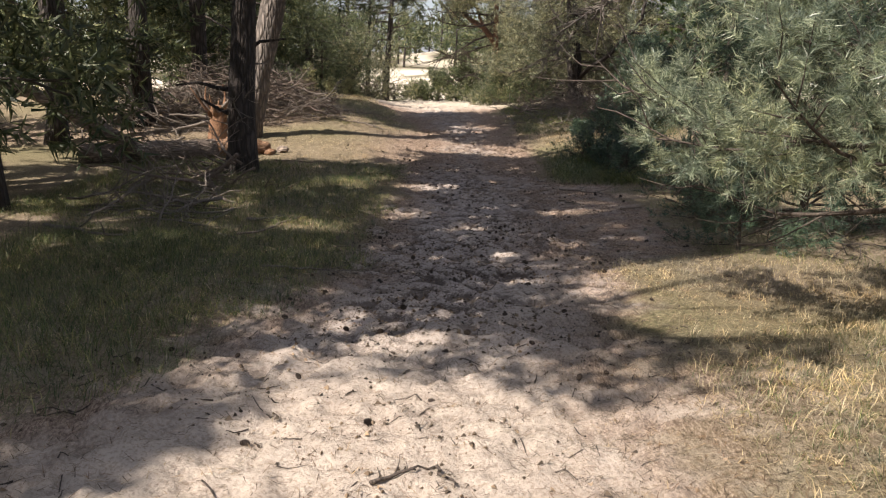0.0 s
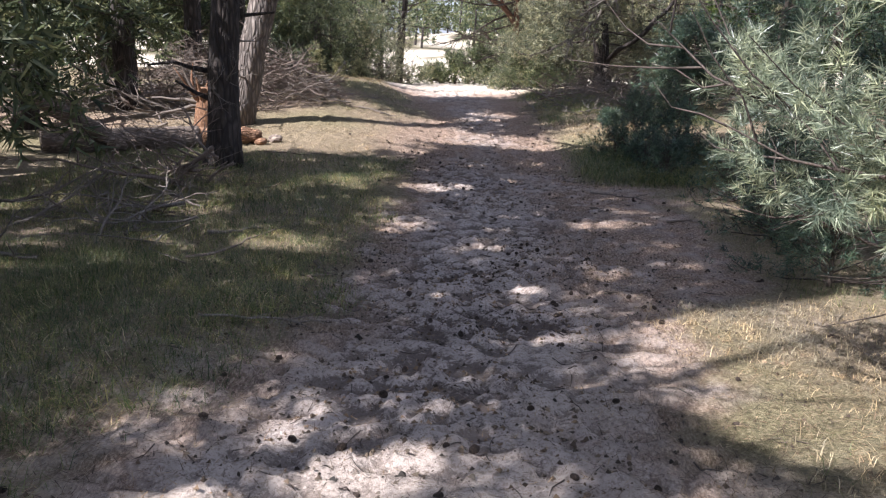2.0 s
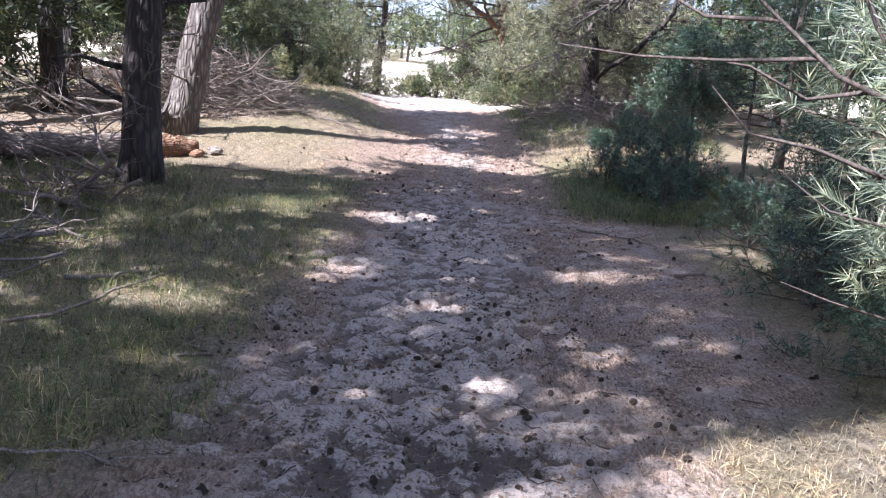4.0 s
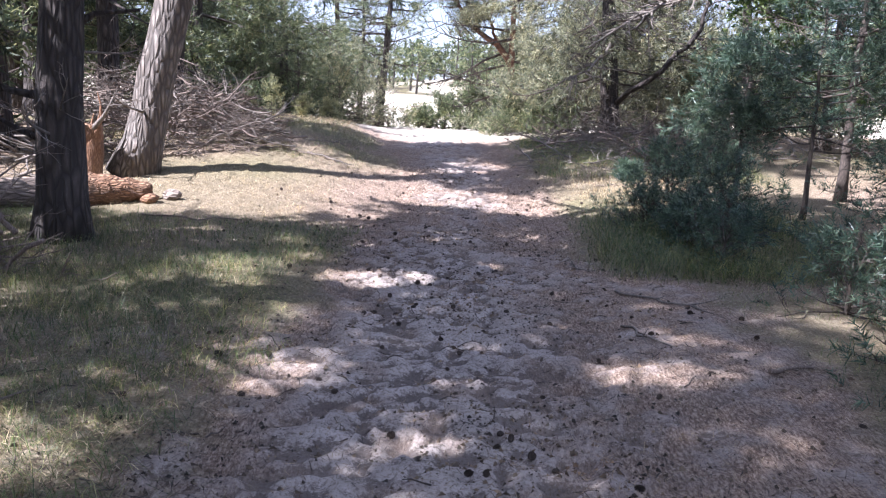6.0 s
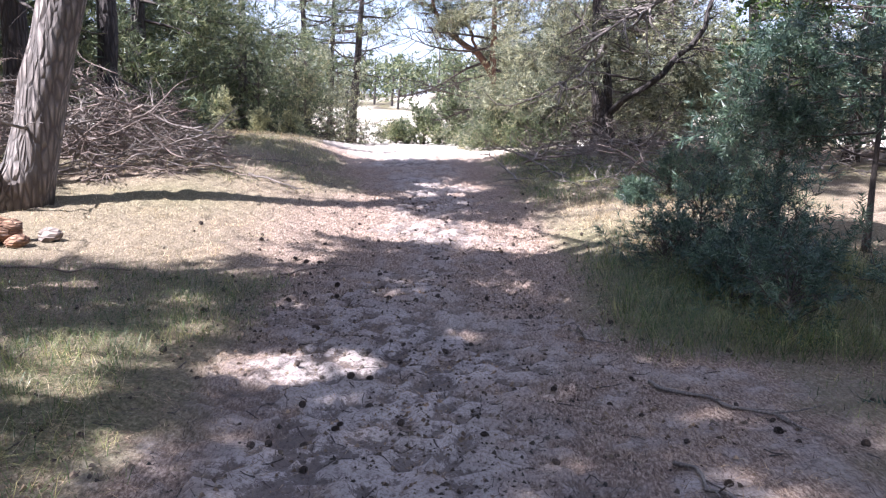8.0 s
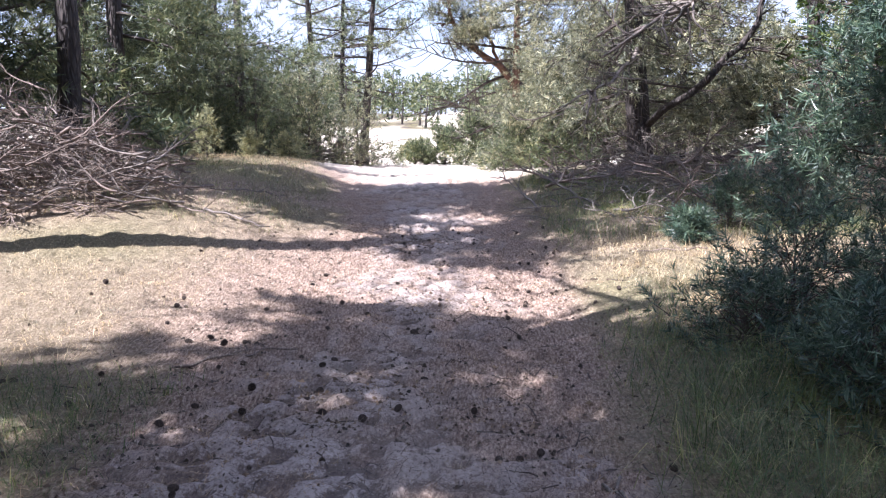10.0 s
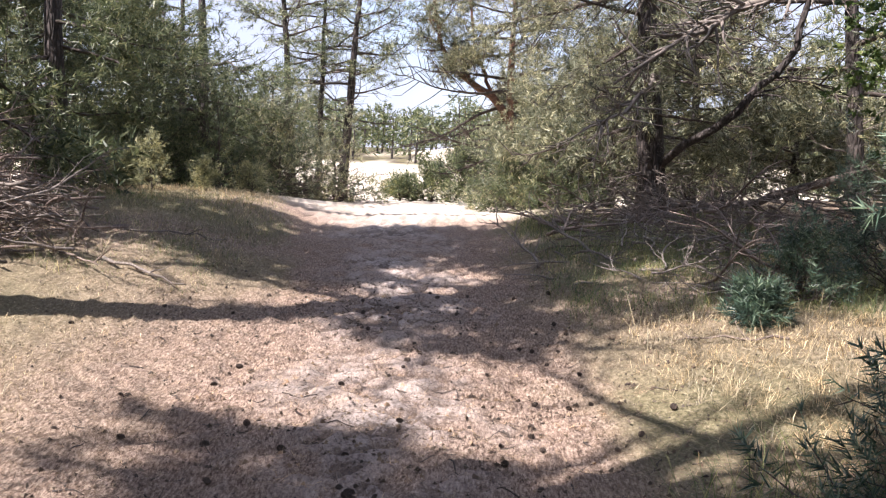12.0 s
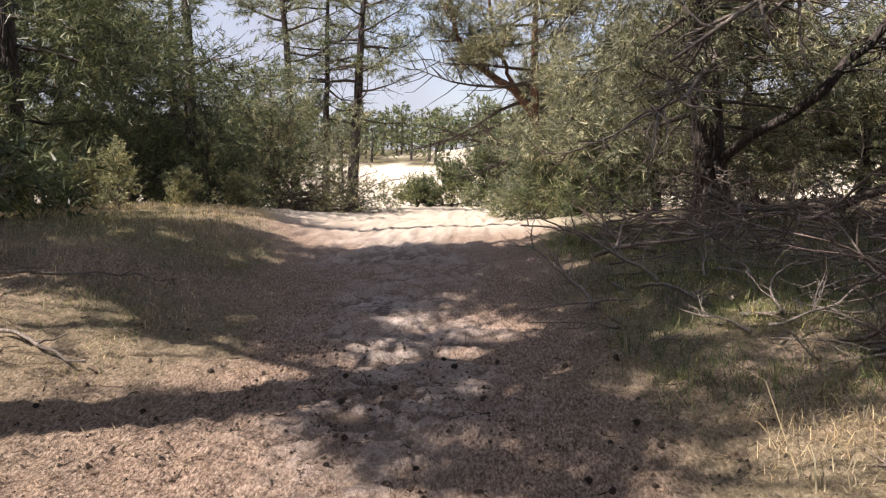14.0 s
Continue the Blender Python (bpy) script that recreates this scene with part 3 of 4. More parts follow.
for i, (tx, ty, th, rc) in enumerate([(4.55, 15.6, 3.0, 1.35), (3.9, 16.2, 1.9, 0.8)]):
    pine(tx, ty, th, 0.035, 160 + i, 0.85, rc, 34, 11, (18, 0.1, 0.011), 0.17, PINE_BLUE_SHADE, BRANCH, prune=False, droop=0.02, fill=2, jit=0.06, up=0.6, label="young blue-green pine on a thin bare stem", group="young pines on thin stems")
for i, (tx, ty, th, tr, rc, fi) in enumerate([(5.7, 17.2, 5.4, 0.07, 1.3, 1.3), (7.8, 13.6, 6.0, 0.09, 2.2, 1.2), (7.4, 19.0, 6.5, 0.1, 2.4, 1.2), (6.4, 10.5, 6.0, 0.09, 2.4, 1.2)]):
    pine(tx, ty, th, tr, 80 + i, fi, rc, 36, 9, MIDN, 0.2, PINE_BLUE_SHADE, BRANCH, prune=False, split=(i < 2), label="slender blue-green pine with low branches", group="slender pines on the right")
pine(4.05, 26.5, 8.0, 0.24, 90, 1.2, 3.2, 46, 8, (15, 0.14, 0.015), 0.22, PINE_OLD, BARK_DARK, prune=False, bare=0.35, dead=46, droop=0.14, lean=(-0.9, 0), fill=2, jit=0.12, keep=lambda W: W[:, 1] > 24.5, label="dark pine with many bare dead lower branches")
pine(7.3, 26.2, 8.0, 0.14, 91, 1.6, 3.2, 20, 6, (15, 0.14, 0.015), 0.22, PINE_OLD, BARK_DARK, prune=False, bare=0.55, dead=34, lean=(-0.9, 0), fill=2, jit=0.09, keep=lambda W: W[:, 1] > 24.7, label="leaning thin-crowned pine with many dead twigs")
pine(2.1, 36.6, 7.5, 0.17, 92, 0.8, 4.0, 44, 7, (15, 0.14, 0.015), 0.22, PINE_OLD, BARK_RED, prune=False, bare=0.25, fill=2, jit=0.12, keep=lambda W: (W[:, 2] > 4.6) | (W[:, 0] > 1.7), label="spreading pine with a red curved limb")
pine(2.45, 30.6, 2.5, 0.06, 93, 0.12, 1.7, 44, 9, MIDN, 0.2, PINE_OLD, BRANCH, prune=False, bare=0.25, shape="bush", fill=3, jit=0.14, label="low browning pine bush at the sand's edge")
pine(3.8, 29.2, 3.6, 0.08, 94, 0.4, 2.0, 36, 8, MIDN, 0.2, PINE_OLD, BRANCH, prune=False, bare=0.3, shape="bush", fill=2, jit=0.14, label="low browning pine with dead twigs")
for i, (tx, ty, th, rc) in enumerate([(2.0, 29.9, 0.9, 1.1), (2.9, 28.9, 1.1, 1.2)]):
    pine(tx, ty, th, 0.03, 140 + i, 0.05, rc, 36, 9, MIDN, 0.18, PINE, BRANCH, prune=False, bare=0.2, shape="bush", fill=2, jit=0.1, label="low browning pine bush at the sand's edge", group="low pine bushes at the sand's edge")
for i, (tx, ty, th, rc) in enumerate([(6.0, 31.5, 5.5, 2.6), (5.2, 38.5, 5.0, 2.4), (8.2, 31.2, 2.4, 1.9), (10.2, 29.4, 2.6, 2.0), (7.6, 36.0, 2.4, 1.9)]):
    pine(tx, ty, th, 0.12, 96 + i, 0.4, rc, 36, 8, FAR, 0.26, PINE_OLD, BARK_DARK, prune=False, bare=0.15, split=False, fill=2, jit=0.2, label="dense pine with branches down to the ground", group="pines on the right bank")
for i, (tx, ty, th, rc) in enumerate([(1.0, 42.5, 1.7, 1.5), (-0.4, 43.0, 1.1, 1.1), (2.6, 42.0, 2.6, 1.9), (-1.5, 42.2, 0.5, 0.8)]):
    pine(tx, ty, th, 0.05, 104 + i, 0.1, rc, 34, 10, (12, 0.14, 0.024), 0.2, PINE, BRANCH, prune=False, shape="bush", split=False, lift=0.3, fill=2, jit=0.12, label="low sunlit pine bush standing in open sand", group="pine bushes in the sand")
# pale shrubs at the edge of the shade
for i, (tx, ty, th, rc) in enumerate([(-4.2, 25.7, 0.65, 0.45), (-5.0, 26.3, 0.5, 0.4), (-5.7, 26.5, 0.6, 0.45), (-3.6, 26.6, 0.4, 0.3), (-3.1, 27.8, 0.35, 0.35)]):
    sh = pine(tx, ty, th, 0.012, 120 + i, 0.04, rc * 1.2, 24, 14, (13, 0.06, 0.012), 0.1, HEATH, BRANCH, prune=False, shape="bush", split=False, lift=0.6, fill=2, jit=0.05, label="small grey-green shrub in dry grass", group="small pale shrubs")
    sh.name = "shrub"
    tagged(sh, category="shrub")
# a broad-leaved tree behind the pines
OAK = leafy("oak_leaves", (0.04, 0.075, 0.02), (0.09, 0.14, 0.04), (0.2, 0.26, 0.09), 0.4, 0.5)
oak = pine(7.6, 22.4, 6.5, 0.12, 130, 0.9, 2.6, 34, 8, (7, 0.09, 0.06), 0.2, OAK, BRANCH, prune=False, split=False, fill=2, jit=0.2, label="small oak with fresh green leaves among pines")
oak.name = "oak_tree"
# the wood round about
WOODN = (6, 0.36, 0.065)
wood = [pine(-17, 6, 9, 0.18, 110, 0.7, 3.0, 28, 6, WOODN, 0.34, split=False, prune=False, fill=1, group="pines of the surrounding wood"),
        pine(10, 12, 8, 0.16, 111, 0.5, 3.0, 28, 6, WOODN, 0.34, split=False, prune=False, fill=1, group="pines of the surrounding wood"),
        pine(12, 24, 7, 0.15, 112, 0.4, 3.0, 28, 6, WOODN, 0.34, split=False, prune=False, fill=1, group="pines of the surrounding wood")]
rng0 = np.random.default_rng(5)
spots = [(-17, 6), (10, 12), (12, 24)]
for k in range(2500):
    px, py = rng0.uniform(-34, 38), rng0.uniform(-12, 62)
    if (px < -16 and not py > 36 + (-16 - px) * 1.5) or (px > (9.5 if py < 22 else 13.5) and not (py > 46 and px < 18)) or (py < -6 and abs(px) > 6):
        if all((px - a) ** 2 + (py - b) ** 2 > 3.7 ** 2 for a, b in spots):
            spots.append((px, py))
spots.sort(key=lambda p: abs(p[0]) + 0.2 * abs(p[1] - 20))
for k, (px, py) in enumerate(spots[:30]):
    if k > 2 or (px, py) not in ((-17, 6), (10, 12), (12, 24)):
        copy_thing(wood[k % 3], pose(px, py, gz(px, py) - 0.1, 0, 0, rng0.uniform(0, 360)))


# ---- far woods beyond the dunes ----
def far_woods():
    rng = np.random.default_rng(9)
    n = 330
    fx = rng.uniform(-120, 130, n)
    fy = 128 + 60 * rng.random(n) + 8 * vnoise(fx / 20, fx * 0, 31)
    fz = ground_z(fx, fy)
    P, D, L = [], [], []
    wd = Wood()
    for x, y, z in zip(fx, fy, fz):
        h = rng.uniform(5.5, 9.5)
        wd.tube([(x, y, z - 0.3), (x + 0.2, y, z + h * 0.6), (x, y, z + h * 0.95)], [0.2, 0.13, 0.04], 5, cap=False)
        m = 60
        q = rng.random(m)
        a = rng.random(m) * 6.283
        rr = (0.4 + 2.5 * np.sqrt(np.clip(1 - q, 0, 1))) * np.sqrt(rng.random(m))
        P.append(np.stack([x + rr * np.cos(a), y + rr * np.sin(a), z + h * (0.12 + 0.85 * q)], -1))
        D.append(np.stack([np.cos(a), np.sin(a), 0.4 + 0 * a], -1))
    P, D = np.concatenate(P), np.concatenate(D)
    v, f = needles(rng, P, D, np.full(len(P), 0.8), 6, 0.9, 0.24, 60)
    me = mesh_from("far_pines", v, [f], [PINE], shade=False)
    ob = tagged(new("far_pines", me), "distant belt of green pines beyond the dunes", "trees", kind="stuff")
    tagged(part("trunks", wd.mesh("trunks", BARK_DARK), ob), kind="stuff")
    return ob


far_woods()


# ---- dead wood ----
def dead_branch(seed, length, r, forks=9, mat=TWIG):
    """A bare crooked branch with side twigs, lying along +x."""
    rng = np.random.default_rng(seed)
    wd = Wood()
    pts, rr = limb(rng, (0, 0, 0), (1, 0, 0), length, r, 8, 0.25, 0, 0, 0.25)
    wd.tube(pts, rr, 6)
    for k in range(forks):
        s = 0.2 + 0.75 * rng.random()
        a, d = at(pts, s)
        tp, tr = limb(rng, a, aside(rng, d, 42, 0.8), length * (0.2 + 0.3 * rng.random()) * (1.1 - s * 0.6), max(0.004, r * 0.45), 3, 0.35, 0, 0, 0.3)
        wd.tube(tp, tr, 4, cap=False)
        for e in range(2):
            a2, d2 = at(tp, 0.3 + 0.6 * rng.random())
            t2, r2 = limb(rng, a2, aside(rng, d2, 45, 0.8), length * 0.14, max(0.003, r * 0.2), 2, 0.3)
            wd.tube(t2, r2, 3, cap=False)
    return wd.mesh("branch", mat)


def heap(x, y, rx, ry, h, count, seed, meshes, label, name="brush_pile", tilt=24, small=1.0):
    """A heap of dead branches; each branch is a part."""
    rng = np.random.default_rng(seed)
    base = new(name)
    base.location = (x, y, gz(x, y))
    for k in range(count):
        a, q = rng.random() * 6.283, math.sqrt(rng.random())
        bx, by = rx * q * math.cos(a), ry * q * math.sin(a)
        top = h * max(0.0, 1 - q ** 1.7)
        bz = rng.random() ** 0.7 * top + float(ground_z(x + bx, y + by)) - base.location.z + 0.03
        ob = new("branch", meshes[k % len(meshes)])
        ob.parent = base
        ob.matrix_local = pose(bx, by, bz, rng.uniform(0, 360), rng.uniform(-tilt, tilt * 0.8), rng.uniform(0, 360)) @ Matrix.Translation((-0.4, 0, 0))
        ob.scale = [small * rng.uniform(0.7, 1.15)] * 3
    return tagged(base, label, "brush pile")


GREY = [dead_branch(200 + k, 1.1 + 0.25 * (k % 3), 0.014 + 0.004 * (k % 3), 7) for k in range(5)]
RED = [dead_branch(210 + k, 1.2 + 0.3 * (k % 3), 0.014 + 0.006 * (k % 3), 7, TWIG_RED) for k in range(5)]
heap(-4.6, 19.4, 2.2, 1.5, 1.35, 420, 1, RED + GREY[:3], "large heap of bare reddish-grey dead branches", tilt=11, small=0.74)
heap(-3.1, 33.2, 0.9, 0.7, 0.8, 40, 2, RED, "small heap of dry brown branches at a pine's foot")
heap(3.7, 23.4, 1.6, 2.6, 0.35, 90, 3, GREY[:2] + RED[:3], "tangle of bare grey dead branches under pines", tilt=7)
heap(6.2, 22.2, 2.0, 2.2, 0.6, 60, 4, GREY[:3] + RED[:2], "tangle of bare grey dead branches under pines", tilt=7)
heap(-3.3, 11.6, 0.6, 0.5, 0.45, 20, 5, RED, "small tangle of brown twigs in the grass")
heap(-3.3, 9.5, 0.9, 0.9, 0.16, 16, 7, GREY, "loose grey dead twigs lying in grass", "fallen_twigs", tilt=9)
heap(3.0, 20.6, 1.5, 1.9, 0.1, 60, 8, GREY + RED[:2], "thin dead twigs scattered over shaded grass", "fallen_twigs", tilt=5, small=0.8)
heap(-5.9, 16.9, 1.4, 1.1, 0.7, 40, 6, GREY + RED[:2], "loose heap of broken pale branches")


def log(points, r, mat, label, name="fallen_log", seed=0, torn=0):
    rng = np.random.default_rng(seed)
    pts = np.array(points, float)
    s = np.linspace(0, 1, 14)
    k = np.linspace(0, 1, len(pts))
    line = np.stack([np.interp(s, k, pts[:, i]) for i in range(3)], -1)
    line[1:-1] += rng.normal(size=(12, 3)) * 0.02
    rad = r * (1 - 0.25 * s) * (1 + 0.05 * rng.normal(size=14))
    rad[0] *= 0.45
    rad[1] *= 0.8
    if torn:
        ob = new(name, Wood().tube(line[torn:], rad[torn:], 14, rough=0.09, rng=rng).mesh(name, mat))
        q = np.linspace(0, torn, 16)
        k = np.arange(14)
        fine = np.stack([np.interp(q, k, line[:, i]) for i in range(3)], -1)
        part("torn_end", Wood().tube(fine, np.interp(q, k, rad) * 0.93 * (1 + 0.08 * rng.normal(size=16)), 18, rough=0.13, rng=rng).mesh("torn_end", TORN_LOG), ob, "torn orange wood of the log's end")
    else:
        ob = new(name, Wood().tube(line, rad, 14, rough=0.09, rng=rng).mesh(name, mat))
    return tagged(ob, label, "log")


log([(-3.2, 15.2, gz(-3.2, 15.2) + 0.1), (-4.6, 14.4, gz(-4.6, 14.4) + 0.13), (-5.9, 13.4, gz(-5.9, 13.4) + 0.14)], 0.21, LOG_BARK, "thick fallen log with greyish torn bark", seed=1, torn=4)
log([(-4.8, 13.7, gz(-4.8, 13.7) + 0.1), (-6.0, 13.5, 0.5), (-7.6, 13.4, 1.3)], 0.12, LOG_BARK, "dead trunk leaning up out of the grass", "leaning_trunk", seed=2)


def limb_thing(points, r, mat, seed, name, label, forks=0, tip=0.3):
    """A long limb through given places, with bare side twigs."""
    rng = np.random.default_rng(seed)
    pts = np.array(points, float)
    k = np.linspace(0, 1, len(pts))
    s = np.linspace(0, 1, 12)
    line = np.stack([np.interp(s, k, pts[:, i]) for i in range(3)], -1)
    line[1:-1] += rng.normal(size=(10, 3)) * 0.03
    main = tagged(new(name, Wood().tube(line, r * np.linspace(1, tip, 12), 8, rough=0.04, rng=rng).mesh(name, mat)), label, "branch")
    for q in range(forks):
        wd = Wood()
        sp = 0.3 + 0.68 * rng.random()
        a, d = at(line, sp)
        tp, tr = limb(rng, a, aside(rng, d, 45, 0.7), 0.35 + 0.7 * rng.random(), max(0.006, r * 0.3), 5, 0.35, 0, 0.02, 0.25)
        wd.tube(tp, tr, 4)
        for e in range(4):
            a2, d2 = at(tp, 0.25 + 0.7 * rng.random())
            t2, r2 = limb(rng, a2, aside(rng, d2, 45, 0.7), 0.15 + 0.3 * rng.random(), max(0.004, r * 0.14), 3, 0.3)
            wd.tube(t2, r2, 3)
        part("twig", wd.mesh("twig", mat), main)
    return main


def tufts(limb_ob, seed, count, mat):
    """Needle tufts on a limb's outer twigs."""
    rng = np.random.default_rng(seed)
    ends = [np.array(v.co) for c in limb_ob.children for v in list(c.data.vertices)[-40::6]]
    P = np.array([ends[k] for k in rng.integers(0, len(ends), count)]) + rng.normal(size=(count, 3)) * 0.14
    v, f = needles(rng, P, rng.normal(size=(count, 3)) + np.array([0, 0, 0.5]), np.full(count, 0.22), 14, 0.17, 0.016)
    part("needles", mesh_from("needles", v, [f], [mat], shade=False), limb_ob)


tufts(limb_thing([(2.1, 36.6, 2.0), (1.6, 36.5, 2.8), (0.9, 36.4, 3.14), (0.35, 36.4, 3.65), (-0.04, 36.4, 4.3), (-0.14, 36.4, 5.4), (-0.3, 36.4, 7.2)], 0.13, BARK_RED, 1, "curved_limb", "reddish curved pine limb over the path's end", 22, 0.2), 5, 900, PINE_OLD)
tufts(limb_thing([(1.5, 36.5, 2.85), (1.3, 36.4, 3.5), (0.95, 36.3, 4.0), (0.8, 36.3, 6.2)], 0.06, BARK_RED, 2, "curved_limb", "reddish curved pine limb over the path's end", 14, 0.5), 6, 600, PINE_OLD)
limb_thing([(6.9, 26.1, 4.2), (5.9, 24.4, 3.62), (5.23, 24.0, 3.43), (4.48, 24.0, 3.19), (3.89, 24.0, 2.76), (2.88, 24.0, 2.11)], 0.09, TWIG, 3, "dead_limb", "long bare grey limb with forked dead twigs", 42, 0.2)
limb_thing([(4.1, 26.4, 1.0), (4.74, 24.6, 1.81), (5.37, 24.5, 2.55), (5.66, 24.5, 3.4), (5.7, 24.5, 4.4)], 0.07, BARK_DARK, 4, "dead_limb", "dark slanting limb between pine crowns", 12, 0.5)
limb_thing([(4.0, 26.4, 2.6), (3.5, 24.6, 2.2), (3.0, 23.8, 1.7), (2.6, 23.4, 1.5)], 0.05, TWIG, 6, "dead_limb", "long bare grey limb with forked dead twigs", 26, 0.2)
limb_thing([(6.85, 25.0, 1.05), (5.22, 25.0, 0.5), (4.4, 25.0, 0.42), (3.6, 25.0, 0.62)], 0.07, BRANCH, 5, "dead_limb", "dark dead limb resting low on brush", 14, 0.4)


# ---- torn stump and stone ----
def torn_stump(x, y):
    rng = np.random.default_rng(44)
    z0 = gz(x, y)
    base = new("torn_stump")
    base.location = (x, y, z0 - 0.05)
    s = np.linspace(0, 1, 7)
    part("stump", Wood().tube(np.stack([0.05 * s, 0 * s, 0.75 * s], -1), 0.2 * (1 - 0.25 * s), 12, rough=0.1, rng=rng).mesh("stump", SPLINTER), base)
    for k in range(8):
        a = k * 0.8
        p = np.array([0.13 * math.cos(a), 0.13 * math.sin(a), 0.55])
        tp, tr = limb(rng, p, (0.3 * math.cos(a) - 0.1, 0.3 * math.sin(a), 1), 0.3 + 0.4 * rng.random(), 0.045, 4, 0.2, 0, 0, 0.08)
        part("splinter", Wood().tube(tp, tr, 4).mesh("splinter", SPLINTER), base)
    for k, w in enumerate([(-1, -0.2, 0.35), (-0.8, 0.3, 0.9), (-1, -0.5, -0.1), (0.3, -0.2, 1.0)]):
        tp, tr = limb(rng, (0, 0, 0.45), w, 0.9, 0.05, 5, 0.25, 0, 0.03, 0.2)
        part("broken_branch", Wood().tube(tp, tr, 6).mesh("broken_branch", TWIG), base, "pale broken branch stub")
    return tagged(base, "torn stump with orange splintered wood", "stump")


torn_stump(-4.45, 16.3)


def stone(x, y, r, seed):
    rng = np.random.default_rng(seed)
    bm = bmesh.new()
    bmesh.ops.create_icosphere(bm, subdivisions=2, radius=r)
    shape = rng.normal(size=3) * 4
    for v in bm.verts:
        v.co *= 1 + 0.7 * noise.noise(v.co * 7 + Vector(shape))
        v.co.z *= 0.7
        v.co.x *= 1.25
    me = bpy.data.meshes.new("wood_block")
    bm.to_mesh(me)
    bm.free()
    me.materials.append(TORN_LOG if seed % 2 else LOG_BARK)
    ob = new("wood_block", me)
    ob.location = (x, y, gz(x, y) + r * 0.45)
    return tagged(ob, "weathered pale chunk of broken log on sand", "wood block")


stone(-2.98, 15.25, 0.11, 2)
stone(-3.45, 15.05, 0.11, 3)
stone(-3.15, 15.0, 0.08, 5)


# ---- pine cones ----
def cone_mesh(openness):
    rng = np.random.default_rng(7)
    vs, fs = [], []
    for ring in range(7):
        t = (ring + 0.5) / 7
        rr = 0.015 * math.sin(math.pi * (0.12 + 0.8 * t)) ** 0.7
        for k in range(8):
            a = (k + 0.5 * (ring % 2)) * math.pi / 4
            ca, sa = math.cos(a), math.sin(a)
            z = 0.05 * t
            o = len(vs)
            wd = 0.011
            out = rr * (1.0 + openness)
            vs += [(rr * 0.5 * ca, rr * 0.5 * sa, z - 0.004), (out * ca - wd * sa, out * sa + wd * ca, z + 0.003), (out * 1.12 * ca, out * 1.12 * sa, z + 0.009),
                   (out * ca + wd * sa, out * sa - wd * ca, z + 0.003), (rr * 0.5 * ca, rr * 0.5 * sa, z + 0.006)]
            fs += [(o, o + 1, o + 2), (o, o + 2, o + 3), (o + 4, o + 2, o + 1), (o + 4, o + 3, o + 2)]
    return mesh_from("pine_cone", np.array(vs), [np.array(fs)], [CONE], shade=False)


CONES = [cone_mesh(0.15), cone_mesh(0.45)]
rngc = np.random.default_rng(12)
laid = [(-0.76, 3.08), (-0.28, 3.28), (-0.19, 5.7), (1.29, 16.13), (1.46, 9.63), (0.1, 8.2), (0.45, 10.4), (1.72, 10.9), (0.22, 7.8)]
while len(laid) < 290:
    cy = rngc.uniform(3.5, 19.5)
    cx = float(path_mid(cy)) + rngc.normal() * 1.15 + (-0.5 if 13 < cy < 16 else 0.2)
    if rngc.random() < np.interp(cy, [3, 5, 9, 15, 20], [0.25, 0.5, 0.9, 1, 0.5]) and -3.0 < cx < 3:
        laid.append((cx, cy))
for k, (cx, cy) in enumerate(laid):
    ob = new("pine_cone", CONES[k % 2])
    sc = rngc.uniform(0.5, 0.85)
    ob.matrix_world = pose(cx, cy, gz(cx, cy) + 0.009, rngc.uniform(60, 120), rngc.uniform(-30, 30), rngc.uniform(0, 360)) @ Matrix.Diagonal((sc, sc, sc, 1))
    tagged(ob, "open dark brown pine cone on the ground", "pine cone", "pine cones on the path")


# ---- sticks ----
def stick(x0, y0, x1, y1, r, seed, mat=TWIG, forks=2, rise=0.02, label="thin bare stick lying on the ground"):
    rng = np.random.default_rng(seed)
    s = np.linspace(0, 1, 8)
    side = np.array([-(y1 - y0), x1 - x0])
    wig = np.concatenate([[0], rng.normal(size=6) * 0.05, [0]])
    xs, ys = x0 + (x1 - x0) * s + side[0] * wig, y0 + (y1 - y0) * s + side[1] * wig
    line = np.stack([xs, ys, [gz(a, b) + r + rise for a, b in zip(xs, ys)]], -1)
    wd = Wood().tube(line, r * np.linspace(1, 0.45, 8), 6, rough=0.08, rng=rng)
    ln = math.hypot(x1 - x0, y1 - y0)
    for k in range(forks):
        a, d = at(line, 0.3 + 0.6 * rng.random())
        tp, tr = limb(rng, a, aside(rng, d, 40, 0.3), ln * (0.2 + 0.25 * rng.random()), r * 0.5, 4, 0.25, 0, 0, 0.3)
        tp[:, 2] = np.maximum(tp[:, 2], [gz(q[0], q[1]) + r * 0.4 for q in tp])
        wd.tube(tp, tr, 4)
    return tagged(new("stick", wd.mesh("stick", mat)), label, "stick")


